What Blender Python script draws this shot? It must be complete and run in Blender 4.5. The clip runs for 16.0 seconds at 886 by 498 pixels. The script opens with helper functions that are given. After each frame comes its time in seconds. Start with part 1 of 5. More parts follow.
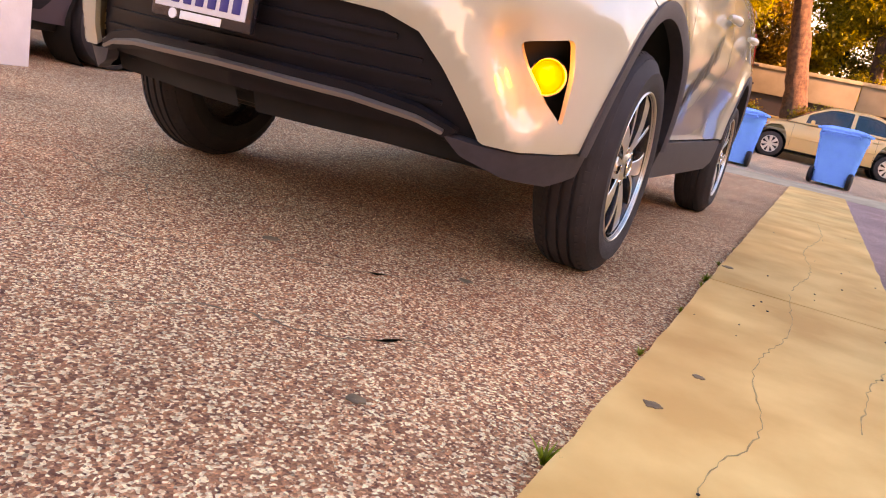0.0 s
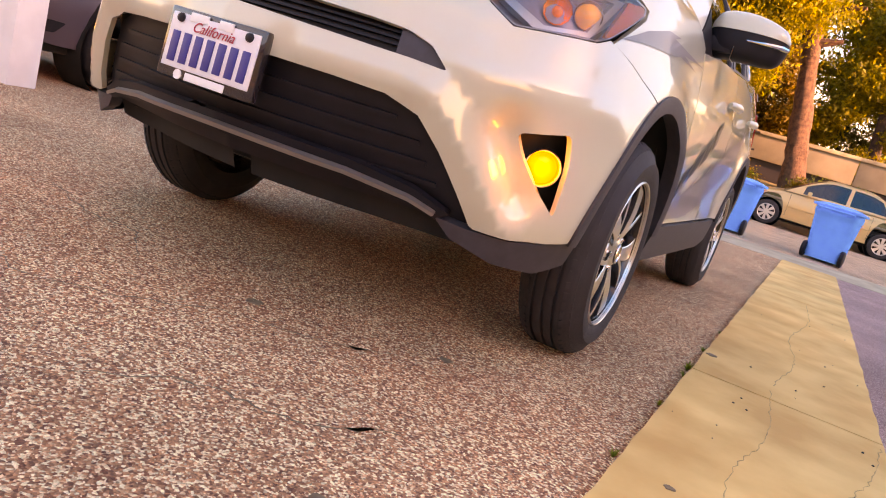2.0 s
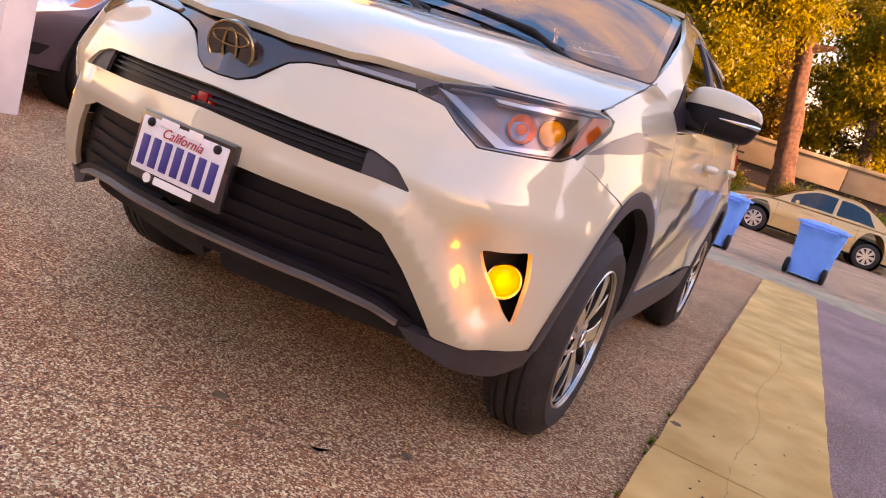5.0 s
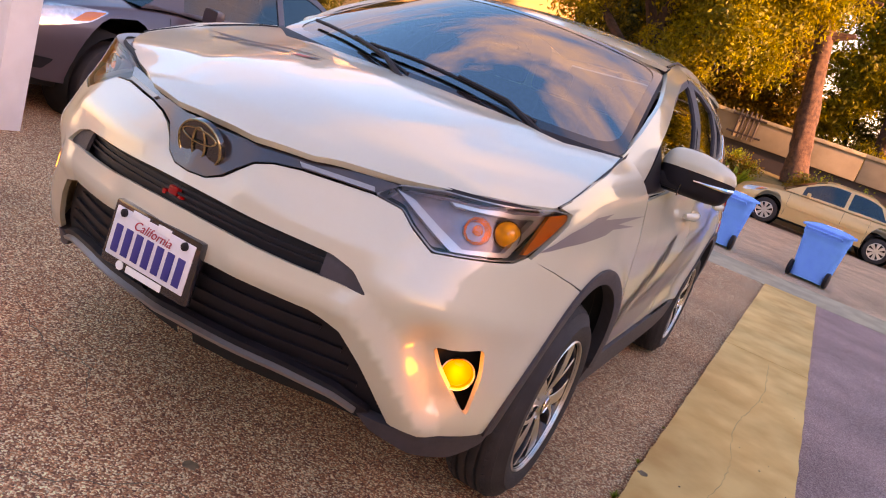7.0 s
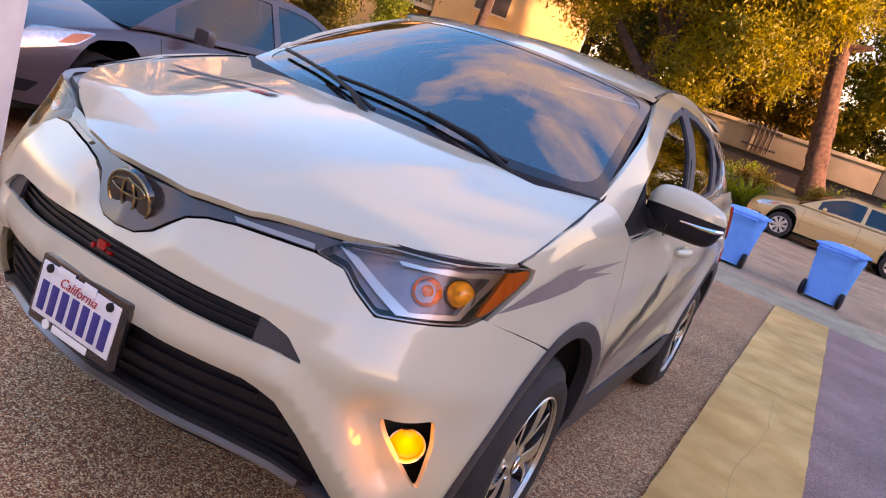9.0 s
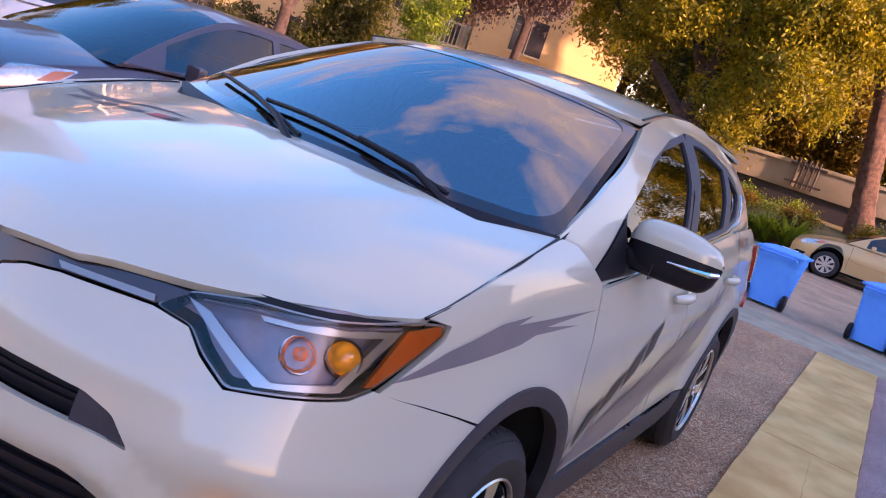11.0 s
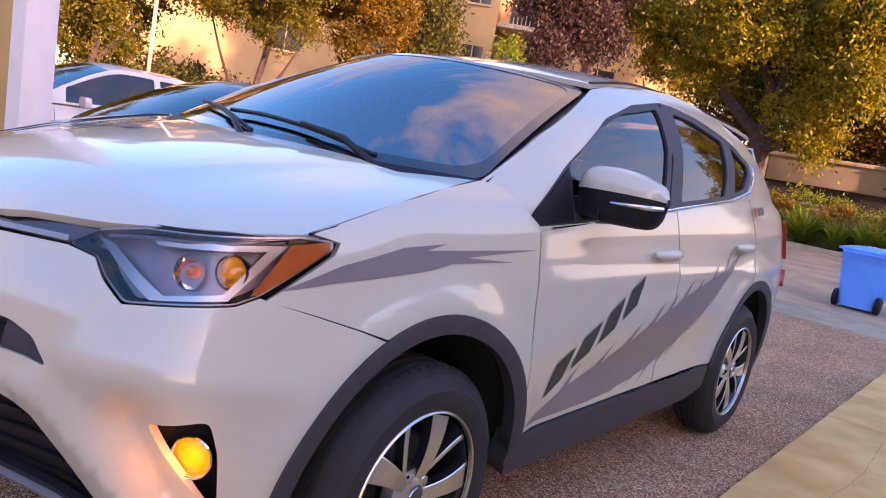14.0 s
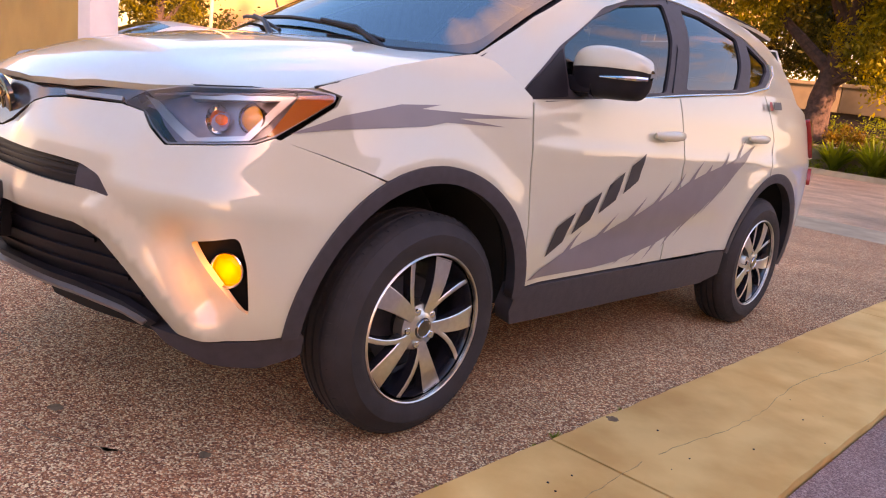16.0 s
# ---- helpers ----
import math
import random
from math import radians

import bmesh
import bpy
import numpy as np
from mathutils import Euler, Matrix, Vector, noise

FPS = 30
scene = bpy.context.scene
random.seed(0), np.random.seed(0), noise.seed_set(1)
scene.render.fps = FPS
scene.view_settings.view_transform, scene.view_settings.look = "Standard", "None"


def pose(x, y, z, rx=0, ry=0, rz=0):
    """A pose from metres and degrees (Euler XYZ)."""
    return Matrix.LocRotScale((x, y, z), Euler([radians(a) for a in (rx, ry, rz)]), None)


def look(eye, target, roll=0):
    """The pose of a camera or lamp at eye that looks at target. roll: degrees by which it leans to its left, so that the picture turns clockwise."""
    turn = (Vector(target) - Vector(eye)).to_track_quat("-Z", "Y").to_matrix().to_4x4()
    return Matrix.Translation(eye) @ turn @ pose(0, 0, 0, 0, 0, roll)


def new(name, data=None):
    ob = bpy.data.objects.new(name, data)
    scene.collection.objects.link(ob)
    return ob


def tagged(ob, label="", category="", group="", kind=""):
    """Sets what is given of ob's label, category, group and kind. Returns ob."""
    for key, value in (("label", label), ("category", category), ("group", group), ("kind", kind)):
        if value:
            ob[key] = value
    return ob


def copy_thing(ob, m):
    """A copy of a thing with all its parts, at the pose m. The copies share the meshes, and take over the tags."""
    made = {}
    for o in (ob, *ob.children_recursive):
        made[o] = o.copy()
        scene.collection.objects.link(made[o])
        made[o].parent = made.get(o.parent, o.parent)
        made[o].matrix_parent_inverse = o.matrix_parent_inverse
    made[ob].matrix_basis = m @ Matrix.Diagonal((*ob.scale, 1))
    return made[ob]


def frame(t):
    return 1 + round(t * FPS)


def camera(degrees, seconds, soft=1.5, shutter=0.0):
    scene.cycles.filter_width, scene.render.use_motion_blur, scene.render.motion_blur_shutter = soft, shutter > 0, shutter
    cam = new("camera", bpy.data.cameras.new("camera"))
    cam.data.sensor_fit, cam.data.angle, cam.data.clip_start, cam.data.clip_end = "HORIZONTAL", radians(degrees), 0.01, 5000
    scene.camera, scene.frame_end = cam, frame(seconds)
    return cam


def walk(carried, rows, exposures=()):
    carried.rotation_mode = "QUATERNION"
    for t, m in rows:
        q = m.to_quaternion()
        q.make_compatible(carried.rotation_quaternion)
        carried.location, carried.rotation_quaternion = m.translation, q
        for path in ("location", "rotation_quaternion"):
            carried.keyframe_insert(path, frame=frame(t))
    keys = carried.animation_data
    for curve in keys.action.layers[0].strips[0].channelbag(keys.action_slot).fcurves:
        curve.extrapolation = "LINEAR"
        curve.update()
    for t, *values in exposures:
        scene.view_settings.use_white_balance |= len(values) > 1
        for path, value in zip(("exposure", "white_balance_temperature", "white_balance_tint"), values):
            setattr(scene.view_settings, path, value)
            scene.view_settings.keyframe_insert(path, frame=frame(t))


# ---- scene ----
cam = camera(59.6, 16.0, soft=1.1)
PATH = [
    (0, (1.452, -1.588, 0.552), (0.668, 0.196, 0.099), 12.4),
    (0.5, (1.452, -1.581, 0.581), (0.659, 0.205, 0.155), 13.6),
    (1, (1.454, -1.58, 0.606), (0.656, 0.211, 0.207), 15.1),
    (1.5, (1.45, -1.575, 0.636), (0.652, 0.219, 0.258), 16.3),
    (2, (1.435, -1.569, 0.665), (0.636, 0.228, 0.305), 17.0),
    (2.5, (1.429, -1.578, 0.707), (0.626, 0.222, 0.363), 17.1),
    (3, (1.426, -1.585, 0.745), (0.623, 0.217, 0.413), 17.3),
    (5.5, (1.4, -1.557, 1.083), (0.64, 0.247, 0.672), 19.0),
    (6, (1.414, -1.559, 1.186), (0.656, 0.24, 0.752), 19.4),
    (6.5, (1.425, -1.563, 1.274), (0.661, 0.229, 0.822), 19.7),
    (7, (1.436, -1.55, 1.35), (0.665, 0.236, 0.884), 19.8),
    (7.5, (1.461, -1.524, 1.418), (0.678, 0.255, 0.944), 19.8),
    (8, (1.479, -1.479, 1.461), (0.687, 0.296, 0.988), 19.9),
    (8.5, (1.482, -1.417, 1.472), (0.68, 0.355, 1.005), 19.8),
    (9, (1.46, -1.323, 1.482), (0.646, 0.446, 1.024), 19.7),
    (11.5, (1.583, -0.705, 1.504), (0.595, 0.995, 1.141), 17.7),
    (12, (1.641, -0.643, 1.487), (0.603, 1.036, 1.167), 16.6),
    (12.5, (1.738, -0.637, 1.451), (0.64, 1.014, 1.192), 14.7),
    (13, (1.854, -0.654, 1.405), (0.705, 0.966, 1.165), 12.9),
    (13.5, (1.976, -0.67, 1.356), (0.794, 0.923, 1.104), 11.3),
    (14, (2.084, -0.658, 1.319), (0.879, 0.913, 1.039), 10.1),
    (14.5, (2.208, -0.646, 1.256), (0.975, 0.895, 0.936), 9.4),
    (15, (2.328, -0.657, 1.179), (1.066, 0.853, 0.824), 8.5),
    (15.5, (2.414, -0.707, 1.129), (1.125, 0.774, 0.747), 7.8),
    (16, (2.505, -0.779, 1.11), (1.191, 0.672, 0.701), 7.4),
]
walk(cam, [(t, look(eye, target, roll)) for t, eye, target, roll in PATH], exposures=[(0, 2.46, 18500, 66), (3, 2.36, 18500, 66), (5.5, 2.14, 17500, 68), (7, 2.03, 15800, 67), (9, 1.97, 12000, 62), (11.5, 1.80, 8200, 64), (12.5, 1.78, 7800, 66), (13.5, 1.88, 8700, 66), (14.5, 1.95, 10600, 66), (16, 2.11, 15500, 69)])

# ---- world, sun ----
world = bpy.data.worlds.new("sky")
scene.world = world
world.use_nodes = True
wn, wl = world.node_tree.nodes, world.node_tree.links
SUN_EL, SUN_AZ = 14.0, 100.0
sky = wn.new("ShaderNodeTexSky")
sky.sky_type = 'NISHITA'
sky.sun_disc = False
sky.sun_elevation, sky.sun_rotation = radians(SUN_EL), radians(SUN_AZ)
sky.air_density, sky.dust_density, sky.ozone_density = 1.0, 1.2, 2.0
bg = wn["Background"]
bg.inputs[1].default_value = 0.15
# soft cloud veils, all round the sky
tc = wn.new("ShaderNodeTexCoord")
cm = wn.new("ShaderNodeMapping")
cm.inputs["Scale"].default_value = (1.6, 1.6, 4.5)
cn = wn.new("ShaderNodeTexNoise")
cn.inputs["Scale"].default_value, cn.inputs["Detail"].default_value, cn.inputs["Roughness"].default_value = 1.5, 7, 0.58
cr = wn.new("ShaderNodeValToRGB")
cr.color_ramp.elements[0].position, cr.color_ramp.elements[1].position = 0.47, 0.72
cmix = wn.new("ShaderNodeMixRGB")
cmix.inputs[2].default_value = (2.45, 2.5, 2.05, 1)
wl.new(tc.outputs["Generated"], cm.inputs[0])
wl.new(cm.outputs[0], cn.inputs["Vector"])
wl.new(cn.outputs["Fac"], cr.inputs[0])
# thicker haze towards the horizon, clear blue overhead
sep_ = wn.new("ShaderNodeSeparateXYZ")
hz = wn.new("ShaderNodeMapRange")
hz.interpolation_type = "SMOOTHSTEP"
hz.inputs[1].default_value, hz.inputs[2].default_value, hz.inputs[3].default_value, hz.inputs[4].default_value = 0.02, 0.55, 0.7, 0.0
mxm = wn.new("ShaderNodeMath")
mxm.operation = "MAXIMUM"
wl.new(tc.outputs["Generated"], sep_.inputs[0])
wl.new(sep_.outputs[2], hz.inputs[0])
wl.new(hz.outputs[0], mxm.inputs[0])
wl.new(cr.outputs[0], mxm.inputs[1])
wl.new(mxm.outputs[0], cmix.inputs[0])
hsv = wn.new("ShaderNodeHueSaturation")
hsv.inputs["Saturation"].default_value = 1.8
hsv.inputs["Value"].default_value = 1.6
wl.new(sky.outputs[0], hsv.inputs["Color"])
wl.new(hsv.outputs[0], cmix.inputs[1])
wl.new(cmix.outputs[0], bg.inputs[0])
sun = new("sun", bpy.data.lights.new("sun", "SUN"))
sun.data.energy, sun.data.angle, sun.data.color = 3.2, radians(1.5), (1.0, 0.86, 0.66)
sd = Vector((math.sin(radians(SUN_AZ)) * math.cos(radians(SUN_EL)), math.cos(radians(SUN_AZ)) * math.cos(radians(SUN_EL)), math.sin(radians(SUN_EL))))
sun.matrix_world = look(sd * 50, (0, 0, 0))


# ---- materials ----
def mat(name, color, rough=0.5, metal=0.0, coat=0.0, vary=0.0, scale=8.0, bump=0.0, bscale=60.0, color2=None, big=0.0, trans=0.0, emit=None, power=0.0, spec=0.5, random_tint=0.0):
    m = bpy.data.materials.new(name)
    m.use_nodes = True
    n, l = m.node_tree.nodes, m.node_tree.links
    b = n["Principled BSDF"]
    b.inputs["Base Color"].default_value = (*color, 1)
    b.inputs["Roughness"].default_value, b.inputs["Metallic"].default_value = rough, metal
    b.inputs["Coat Weight"].default_value, b.inputs["Transmission Weight"].default_value = coat, trans
    b.inputs["Coat Roughness"].default_value = 0.02
    b.inputs["Specular IOR Level"].default_value = spec
    if emit:
        b.inputs["Emission Color"].default_value, b.inputs["Emission Strength"].default_value = (*emit, 1), power
    g = n.new("ShaderNodeTexCoord")
    out = None
    if vary or color2:
        t = n.new("ShaderNodeTexNoise")
        t.inputs["Scale"].default_value, t.inputs["Detail"].default_value = scale, 8
        l.new(g.outputs["Object"], t.inputs["Vector"])
        r = n.new("ShaderNodeValToRGB")
        r.color_ramp.elements[0].position, r.color_ramp.elements[1].position = 0.36, 0.64
        c2 = color2 or tuple(c * (1 + vary) for c in color)
        c1 = color if color2 else tuple(c * (1 - vary) for c in color)
        r.color_ramp.elements[0].color, r.color_ramp.elements[1].color = (*c1, 1), (*c2, 1)
        l.new(t.outputs["Fac"], r.inputs[0])
        out = r.outputs[0]
    if big and out:
        t2 = n.new("ShaderNodeTexNoise")
        t2.inputs["Scale"].default_value, t2.inputs["Detail"].default_value = 0.9, 5
        l.new(g.outputs["Object"], t2.inputs["Vector"])
        mr = n.new("ShaderNodeMapRange")
        mr.inputs[1].default_value, mr.inputs[2].default_value, mr.inputs[3].default_value, mr.inputs[4].default_value = 0.35, 0.65, 1 - big, 1 + big
        l.new(t2.outputs["Fac"], mr.inputs[0])
        mx = n.new("ShaderNodeMixRGB")
        mx.blend_type, mx.inputs[0].default_value = "MULTIPLY", 1
        l.new(out, mx.inputs[1])
        l.new(mr.outputs[0], mx.inputs[2])
        out = mx.outputs[0]
    if random_tint and out:
        geo = n.new("ShaderNodeNewGeometry")
        mr = n.new("ShaderNodeMapRange")
        mr.inputs[3].default_value, mr.inputs[4].default_value = 1 - random_tint, 1 + random_tint
        l.new(geo.outputs["Random Per Island"], mr.inputs[0])
        mx = n.new("ShaderNodeMixRGB")
        mx.blend_type, mx.inputs[0].default_value = "MULTIPLY", 1
        l.new(out, mx.inputs[1])
        l.new(mr.outputs[0], mx.inputs[2])
        out = mx.outputs[0]
    if out:
        l.new(out, b.inputs["Base Color"])
    if bump:
        t = n.new("ShaderNodeTexNoise")
        t.inputs["Scale"].default_value, t.inputs["Detail"].default_value = bscale, 6
        l.new(g.outputs["Object"], t.inputs["Vector"])
        k = n.new("ShaderNodeBump")
        k.inputs["Strength"].default_value, k.inputs["Distance"].default_value = bump, 0.02
        l.new(t.outputs["Fac"], k.inputs["Height"])
        l.new(k.outputs[0], b.inputs["Normal"])
    return m


def asphalt(name, dark, light, stone, stone_amount=0.62, crack=True):
    m = bpy.data.materials.new(name)
    m.use_nodes = True
    n, l = m.node_tree.nodes, m.node_tree.links
    b = n["Principled BSDF"]
    b.inputs["Roughness"].default_value = 0.85
    b.inputs["Specular IOR Level"].default_value = 0.35
    g = n.new("ShaderNodeTexCoord")
    v = n.new("ShaderNodeTexVoronoi")
    v.inputs["Scale"].default_value = 170
    v2 = n.new("ShaderNodeTexVoronoi")
    v2.inputs["Scale"].default_value = 260
    big = n.new("ShaderNodeTexNoise")
    big.inputs["Scale"].default_value, big.inputs["Detail"].default_value = 1.3, 6
    for t in (v, v2, big):
        l.new(g.outputs["Object"], t.inputs["Vector"])
    r = n.new("ShaderNodeValToRGB")
    e = r.color_ramp.elements
    e[0].position, e[0].color = 0.0, (*dark, 1)
    e[1].position, e[1].color = stone_amount, (*light, 1)
    e.new(0.9).color = (*stone, 1)
    sep = n.new("ShaderNodeSeparateColor")
    l.new(v.outputs["Color"], sep.inputs[0])
    l.new(sep.outputs[0], r.inputs[0])
    sep2 = n.new("ShaderNodeSeparateColor")
    l.new(v2.outputs["Color"], sep2.inputs[0])
    mr = n.new("ShaderNodeMapRange")
    mr.inputs[3].default_value, mr.inputs[4].default_value = 0.68, 1.32
    l.new(sep2.outputs[1], mr.inputs[0])
    mb = n.new("ShaderNodeMapRange")
    mb.inputs[1].default_value, mb.inputs[2].default_value, mb.inputs[3].default_value, mb.inputs[4].default_value = 0.3, 0.7, 0.75, 1.2
    l.new(big.outputs["Fac"], mb.inputs[0])
    mul = n.new("ShaderNodeMath")
    mul.operation = "MULTIPLY"
    l.new(mr.outputs[0], mul.inputs[0])
    l.new(mb.outputs[0], mul.inputs[1])
    mx = n.new("ShaderNodeMixRGB")
    mx.blend_type, mx.inputs[0].default_value = "MULTIPLY", 1
    l.new(r.outputs[0], mx.inputs[1])
    l.new(mul.outputs[0], mx.inputs[2])
    l.new(mx.outputs[0], b.inputs["Base Color"])
    k = n.new("ShaderNodeBump")
    k.inputs["Strength"].default_value, k.inputs["Distance"].default_value = 0.9, 0.006
    inv_ = n.new("ShaderNodeMath")
    inv_.operation = "SUBTRACT"
    inv_.inputs[0].default_value = 1
    l.new(v.outputs["Distance"], inv_.inputs[1])
    l.new(inv_.outputs[0], k.inputs["Height"])
    l.new(k.outputs[0], b.inputs["Normal"])
    return m


def glass(name, tint, ior=1.5):
    m = bpy.data.materials.new(name)
    m.use_nodes = True
    n, l = m.node_tree.nodes, m.node_tree.links
    n.remove(n["Principled BSDF"])
    tr, gl, fr, mx = n.new("ShaderNodeBsdfTransparent"), n.new("ShaderNodeBsdfGlossy"), n.new("ShaderNodeFresnel"), n.new("ShaderNodeMixShader")
    tr.inputs[0].default_value = (*tint, 1)
    gl.inputs["Roughness"].default_value = 0.01
    fr.inputs[0].default_value = ior
    l.new(fr.outputs[0], mx.inputs[0])
    l.new(tr.outputs[0], mx.inputs[1])
    l.new(gl.outputs[0], mx.inputs[2])
    l.new(mx.outputs[0], n["Material Output"].inputs[0])
    return m


PAINT = mat("pearl_white_paint", (0.58, 0.565, 0.45), 0.32, 0, 1.0, vary=0.02, scale=900)
PAINT.node_tree.nodes["Principled BSDF"].inputs["Coat IOR"].default_value = 1.68
PLASTIC = mat("dark_grey_plastic", (0.045, 0.04, 0.05), 0.55, vary=0.12, scale=30, bump=0.08, bscale=700)
BLACK = mat("black_plastic", (0.010, 0.008, 0.012), 0.5, vary=0.15, scale=20, spec=0.3)
HOUSING = mat("lamp_housing", (0.34, 0.28, 0.32), 0.3, 0.3, 0.3, vary=0.1, scale=30)
GLOSS = mat("gloss_black_trim", (0.02, 0.016, 0.02), 0.12, 0, 1.0)
BROWN = mat("smoked_trim", (0.05, 0.034, 0.036), 0.18, 0, 1.0)
BRONZE = mat("smoked_bronze", (0.42, 0.32, 0.18), 0.25, 1.0, vary=0.1, scale=40)
# shade inside and under the cars, put into a near-black colour
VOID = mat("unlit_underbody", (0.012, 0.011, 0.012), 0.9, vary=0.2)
CHROME = mat("chrome", (0.75, 0.74, 0.73), 0.1, 1.0)
TRIMGREY = mat("satin_grey_trim", (0.36, 0.34, 0.33), 0.35, 0.8)
SILVER = mat("satin_silver", (0.62, 0.6, 0.58), 0.3, 0.9)
MACHINED = mat("machined_alloy", (0.72, 0.68, 0.64), 0.28, 1.0, vary=0.05, scale=60)
RIMDARK = mat("gloss_grey_rim", (0.02, 0.018, 0.024), 0.25, 0.3, 0.6)
RUBBER = mat("tyre_rubber", (0.022, 0.018, 0.021), 0.7, vary=0.25, scale=12, bump=0.15, bscale=300)
DECAL = mat("grey_vinyl", (0.20, 0.17, 0.18), 0.4, 0, 0.4, vary=0.04)
DECAL_HOOD = mat("black_vinyl", (0.03, 0.03, 0.035), 0.4)
REDV = mat("red_vinyl", (0.6, 0.02, 0.015), 0.4)
WINDSHIELD = glass("windscreen_glass", (0.42, 0.45, 0.45), 4.4)
TINTED = glass("tinted_glass", (0.06, 0.06, 0.07), 2.2)
LENSGLASS = glass("clear_lens", (0.95, 0.93, 0.95), 1.6)
SMOKEGLASS = glass("smoked_glass", (0.2, 0.21, 0.21), 2.0)
AMBER = mat("amber_lens", (0.75, 0.16, 0.02), 0.12, 0, 1.0)
REDLENS = mat("red_lens", (0.55, 0.02, 0.02), 0.15, 0, 1.0)
LAMPGLOW = mat("lit_fog_lamp", (0.9, 0.38, 0.04), 0.3, emit=(1.0, 0.22, 0.01), power=2.6)
BULB = mat("lit_projector", (0.8, 0.36, 0.03), 0.08, 0, 1.0, emit=(1.0, 0.36, 0.02), power=0.10)
# orange glints of the indicator, painted with faint emission
GLINT = mat("orange_glint_emission", (0.9, 0.2, 0.02), 0.15, 0, 1.0, emit=(1.0, 0.18, 0.01), power=0.12)
AMBERMETAL = mat("amber_reflection_metal", (0.9, 0.42, 0.03), 0.15, 1.0)
REDGLOW = mat("dim_red_lamp", (0.35, 0.01, 0.01), 0.3, 0, 0.5, emit=(1.0, 0.01, 0.01), power=0.012)
SEAT = mat("dark_fabric", (0.05, 0.05, 0.055), 0.9, vary=0.2, scale=40)
DASH = mat("dashboard_vinyl", (0.05, 0.05, 0.05), 0.7, vary=0.1)
PLATEW = mat("plate_white", (0.78, 0.77, 0.8), 0.4, vary=0.04, scale=30)
PLATEB = mat("plate_blue", (0.03, 0.035, 0.22), 0.4)
WHITEINK = mat("white_ink", (0.85, 0.85, 0.85), 0.5)
REDINK = mat("red_ink", (0.6, 0.03, 0.05), 0.5)
# ribbed lens: the glow comes in bright and dim cells
n_, l_ = LAMPGLOW.node_tree.nodes, LAMPGLOW.node_tree.links
vo, ra_, tc_ = n_.new("ShaderNodeTexVoronoi"), n_.new("ShaderNodeMapRange"), n_.new("ShaderNodeTexCoord")
vo.inputs["Scale"].default_value = 55
ra_.inputs[1].default_value, ra_.inputs[2].default_value, ra_.inputs[3].default_value, ra_.inputs[4].default_value = 0.0, 0.7, 0.13, 0.008
l_.new(tc_.outputs["Object"], vo.inputs["Vector"])
l_.new(vo.outputs["Distance"], ra_.inputs[0])
l_.new(ra_.outputs[0], n_["Principled BSDF"].inputs["Emission Strength"])
for gm, lo_, hi_ in ((BULB, 0.16, 0.02), (GLINT, 0.30, 0.02)):
    n_, l_ = gm.node_tree.nodes, gm.node_tree.links
    vo, ra_, tc_ = n_.new("ShaderNodeTexVoronoi"), n_.new("ShaderNodeMapRange"), n_.new("ShaderNodeTexCoord")
    vo.inputs["Scale"].default_value = 60
    ra_.inputs[1].default_value, ra_.inputs[2].default_value, ra_.inputs[3].default_value, ra_.inputs[4].default_value = 0.0, 0.7, lo_, hi_
    l_.new(tc_.outputs["Object"], vo.inputs["Vector"])
    l_.new(vo.outputs["Distance"], ra_.inputs[0])
    l_.new(ra_.outputs[0], n_["Principled BSDF"].inputs["Emission Strength"])
ASPHALT = asphalt("weathered_asphalt", (0.21, 0.058, 0.034), (0.70, 0.26, 0.128), (0.97, 0.73, 0.46), 0.62)
ASPHALT2 = asphalt("smooth_asphalt", (0.30, 0.16, 0.16), (0.50, 0.29, 0.27), (0.57, 0.38, 0.35), 0.7)
STREET = asphalt("street_asphalt", (0.48, 0.28, 0.18), (0.70, 0.42, 0.28), (0.80, 0.54, 0.36), 0.7)
CONCRETE = mat("strip_concrete", (0.76, 0.37, 0.12), 0.85, color2=(0.90, 0.52, 0.20), scale=3.5, big=0.12, bump=0.06, bscale=160)
KERB = mat("kerb_concrete", (0.36, 0.29, 0.20), 0.85, color2=(0.46, 0.38, 0.26), scale=4, big=0.12, bump=0.2, bscale=90)
WALLC = mat("wall_concrete", (0.25, 0.20, 0.14), 0.9, color2=(0.32, 0.26, 0.19), scale=1.2, big=0.15, bump=0.1)
STUCCO = mat("tan_stucco", (0.55, 0.33, 0.11), 0.9, vary=0.07, scale=3, big=0.06, bump=0.3, bscale=150)
STUCCO2 = mat("far_stucco", (0.66, 0.42, 0.19), 0.9, vary=0.06, scale=1, big=0.08, bump=0.2)
WHITEP = mat("white_painted_post", (0.74, 0.74, 0.76), 0.6, vary=0.04, scale=6, big=0.04, bump=0.05)
ROOFM = mat("brown_roof", (0.17, 0.10, 0.07), 0.85, vary=0.2, scale=3)
SOIL = mat("planting_soil", (0.20, 0.14, 0.05), 0.95, color2=(0.12, 0.10, 0.03), scale=2.5, bump=0.5, bscale=20)
BARK = mat("bark", (0.15, 0.075, 0.05), 0.95, color2=(0.07, 0.035, 0.025), scale=9, bump=0.9, bscale=25)
BARKD = mat("dark_bark", (0.09, 0.055, 0.05), 0.95, color2=(0.045, 0.03, 0.025), scale=9, bump=0.9, bscale=25)
BINBLUE = mat("blue_bin_plastic", (0.0, 0.40, 1.0), 0.7, vary=0.06, scale=5, spec=0.0)
DARKMETAL = mat("dark_iron", (0.03, 0.022, 0.025), 0.6)
WINDARK = mat("dark_window", (0.05, 0.045, 0.05), 0.1, spec=0.8)
CREAM = mat("cream_trim", (0.6, 0.48, 0.32), 0.7, vary=0.05)
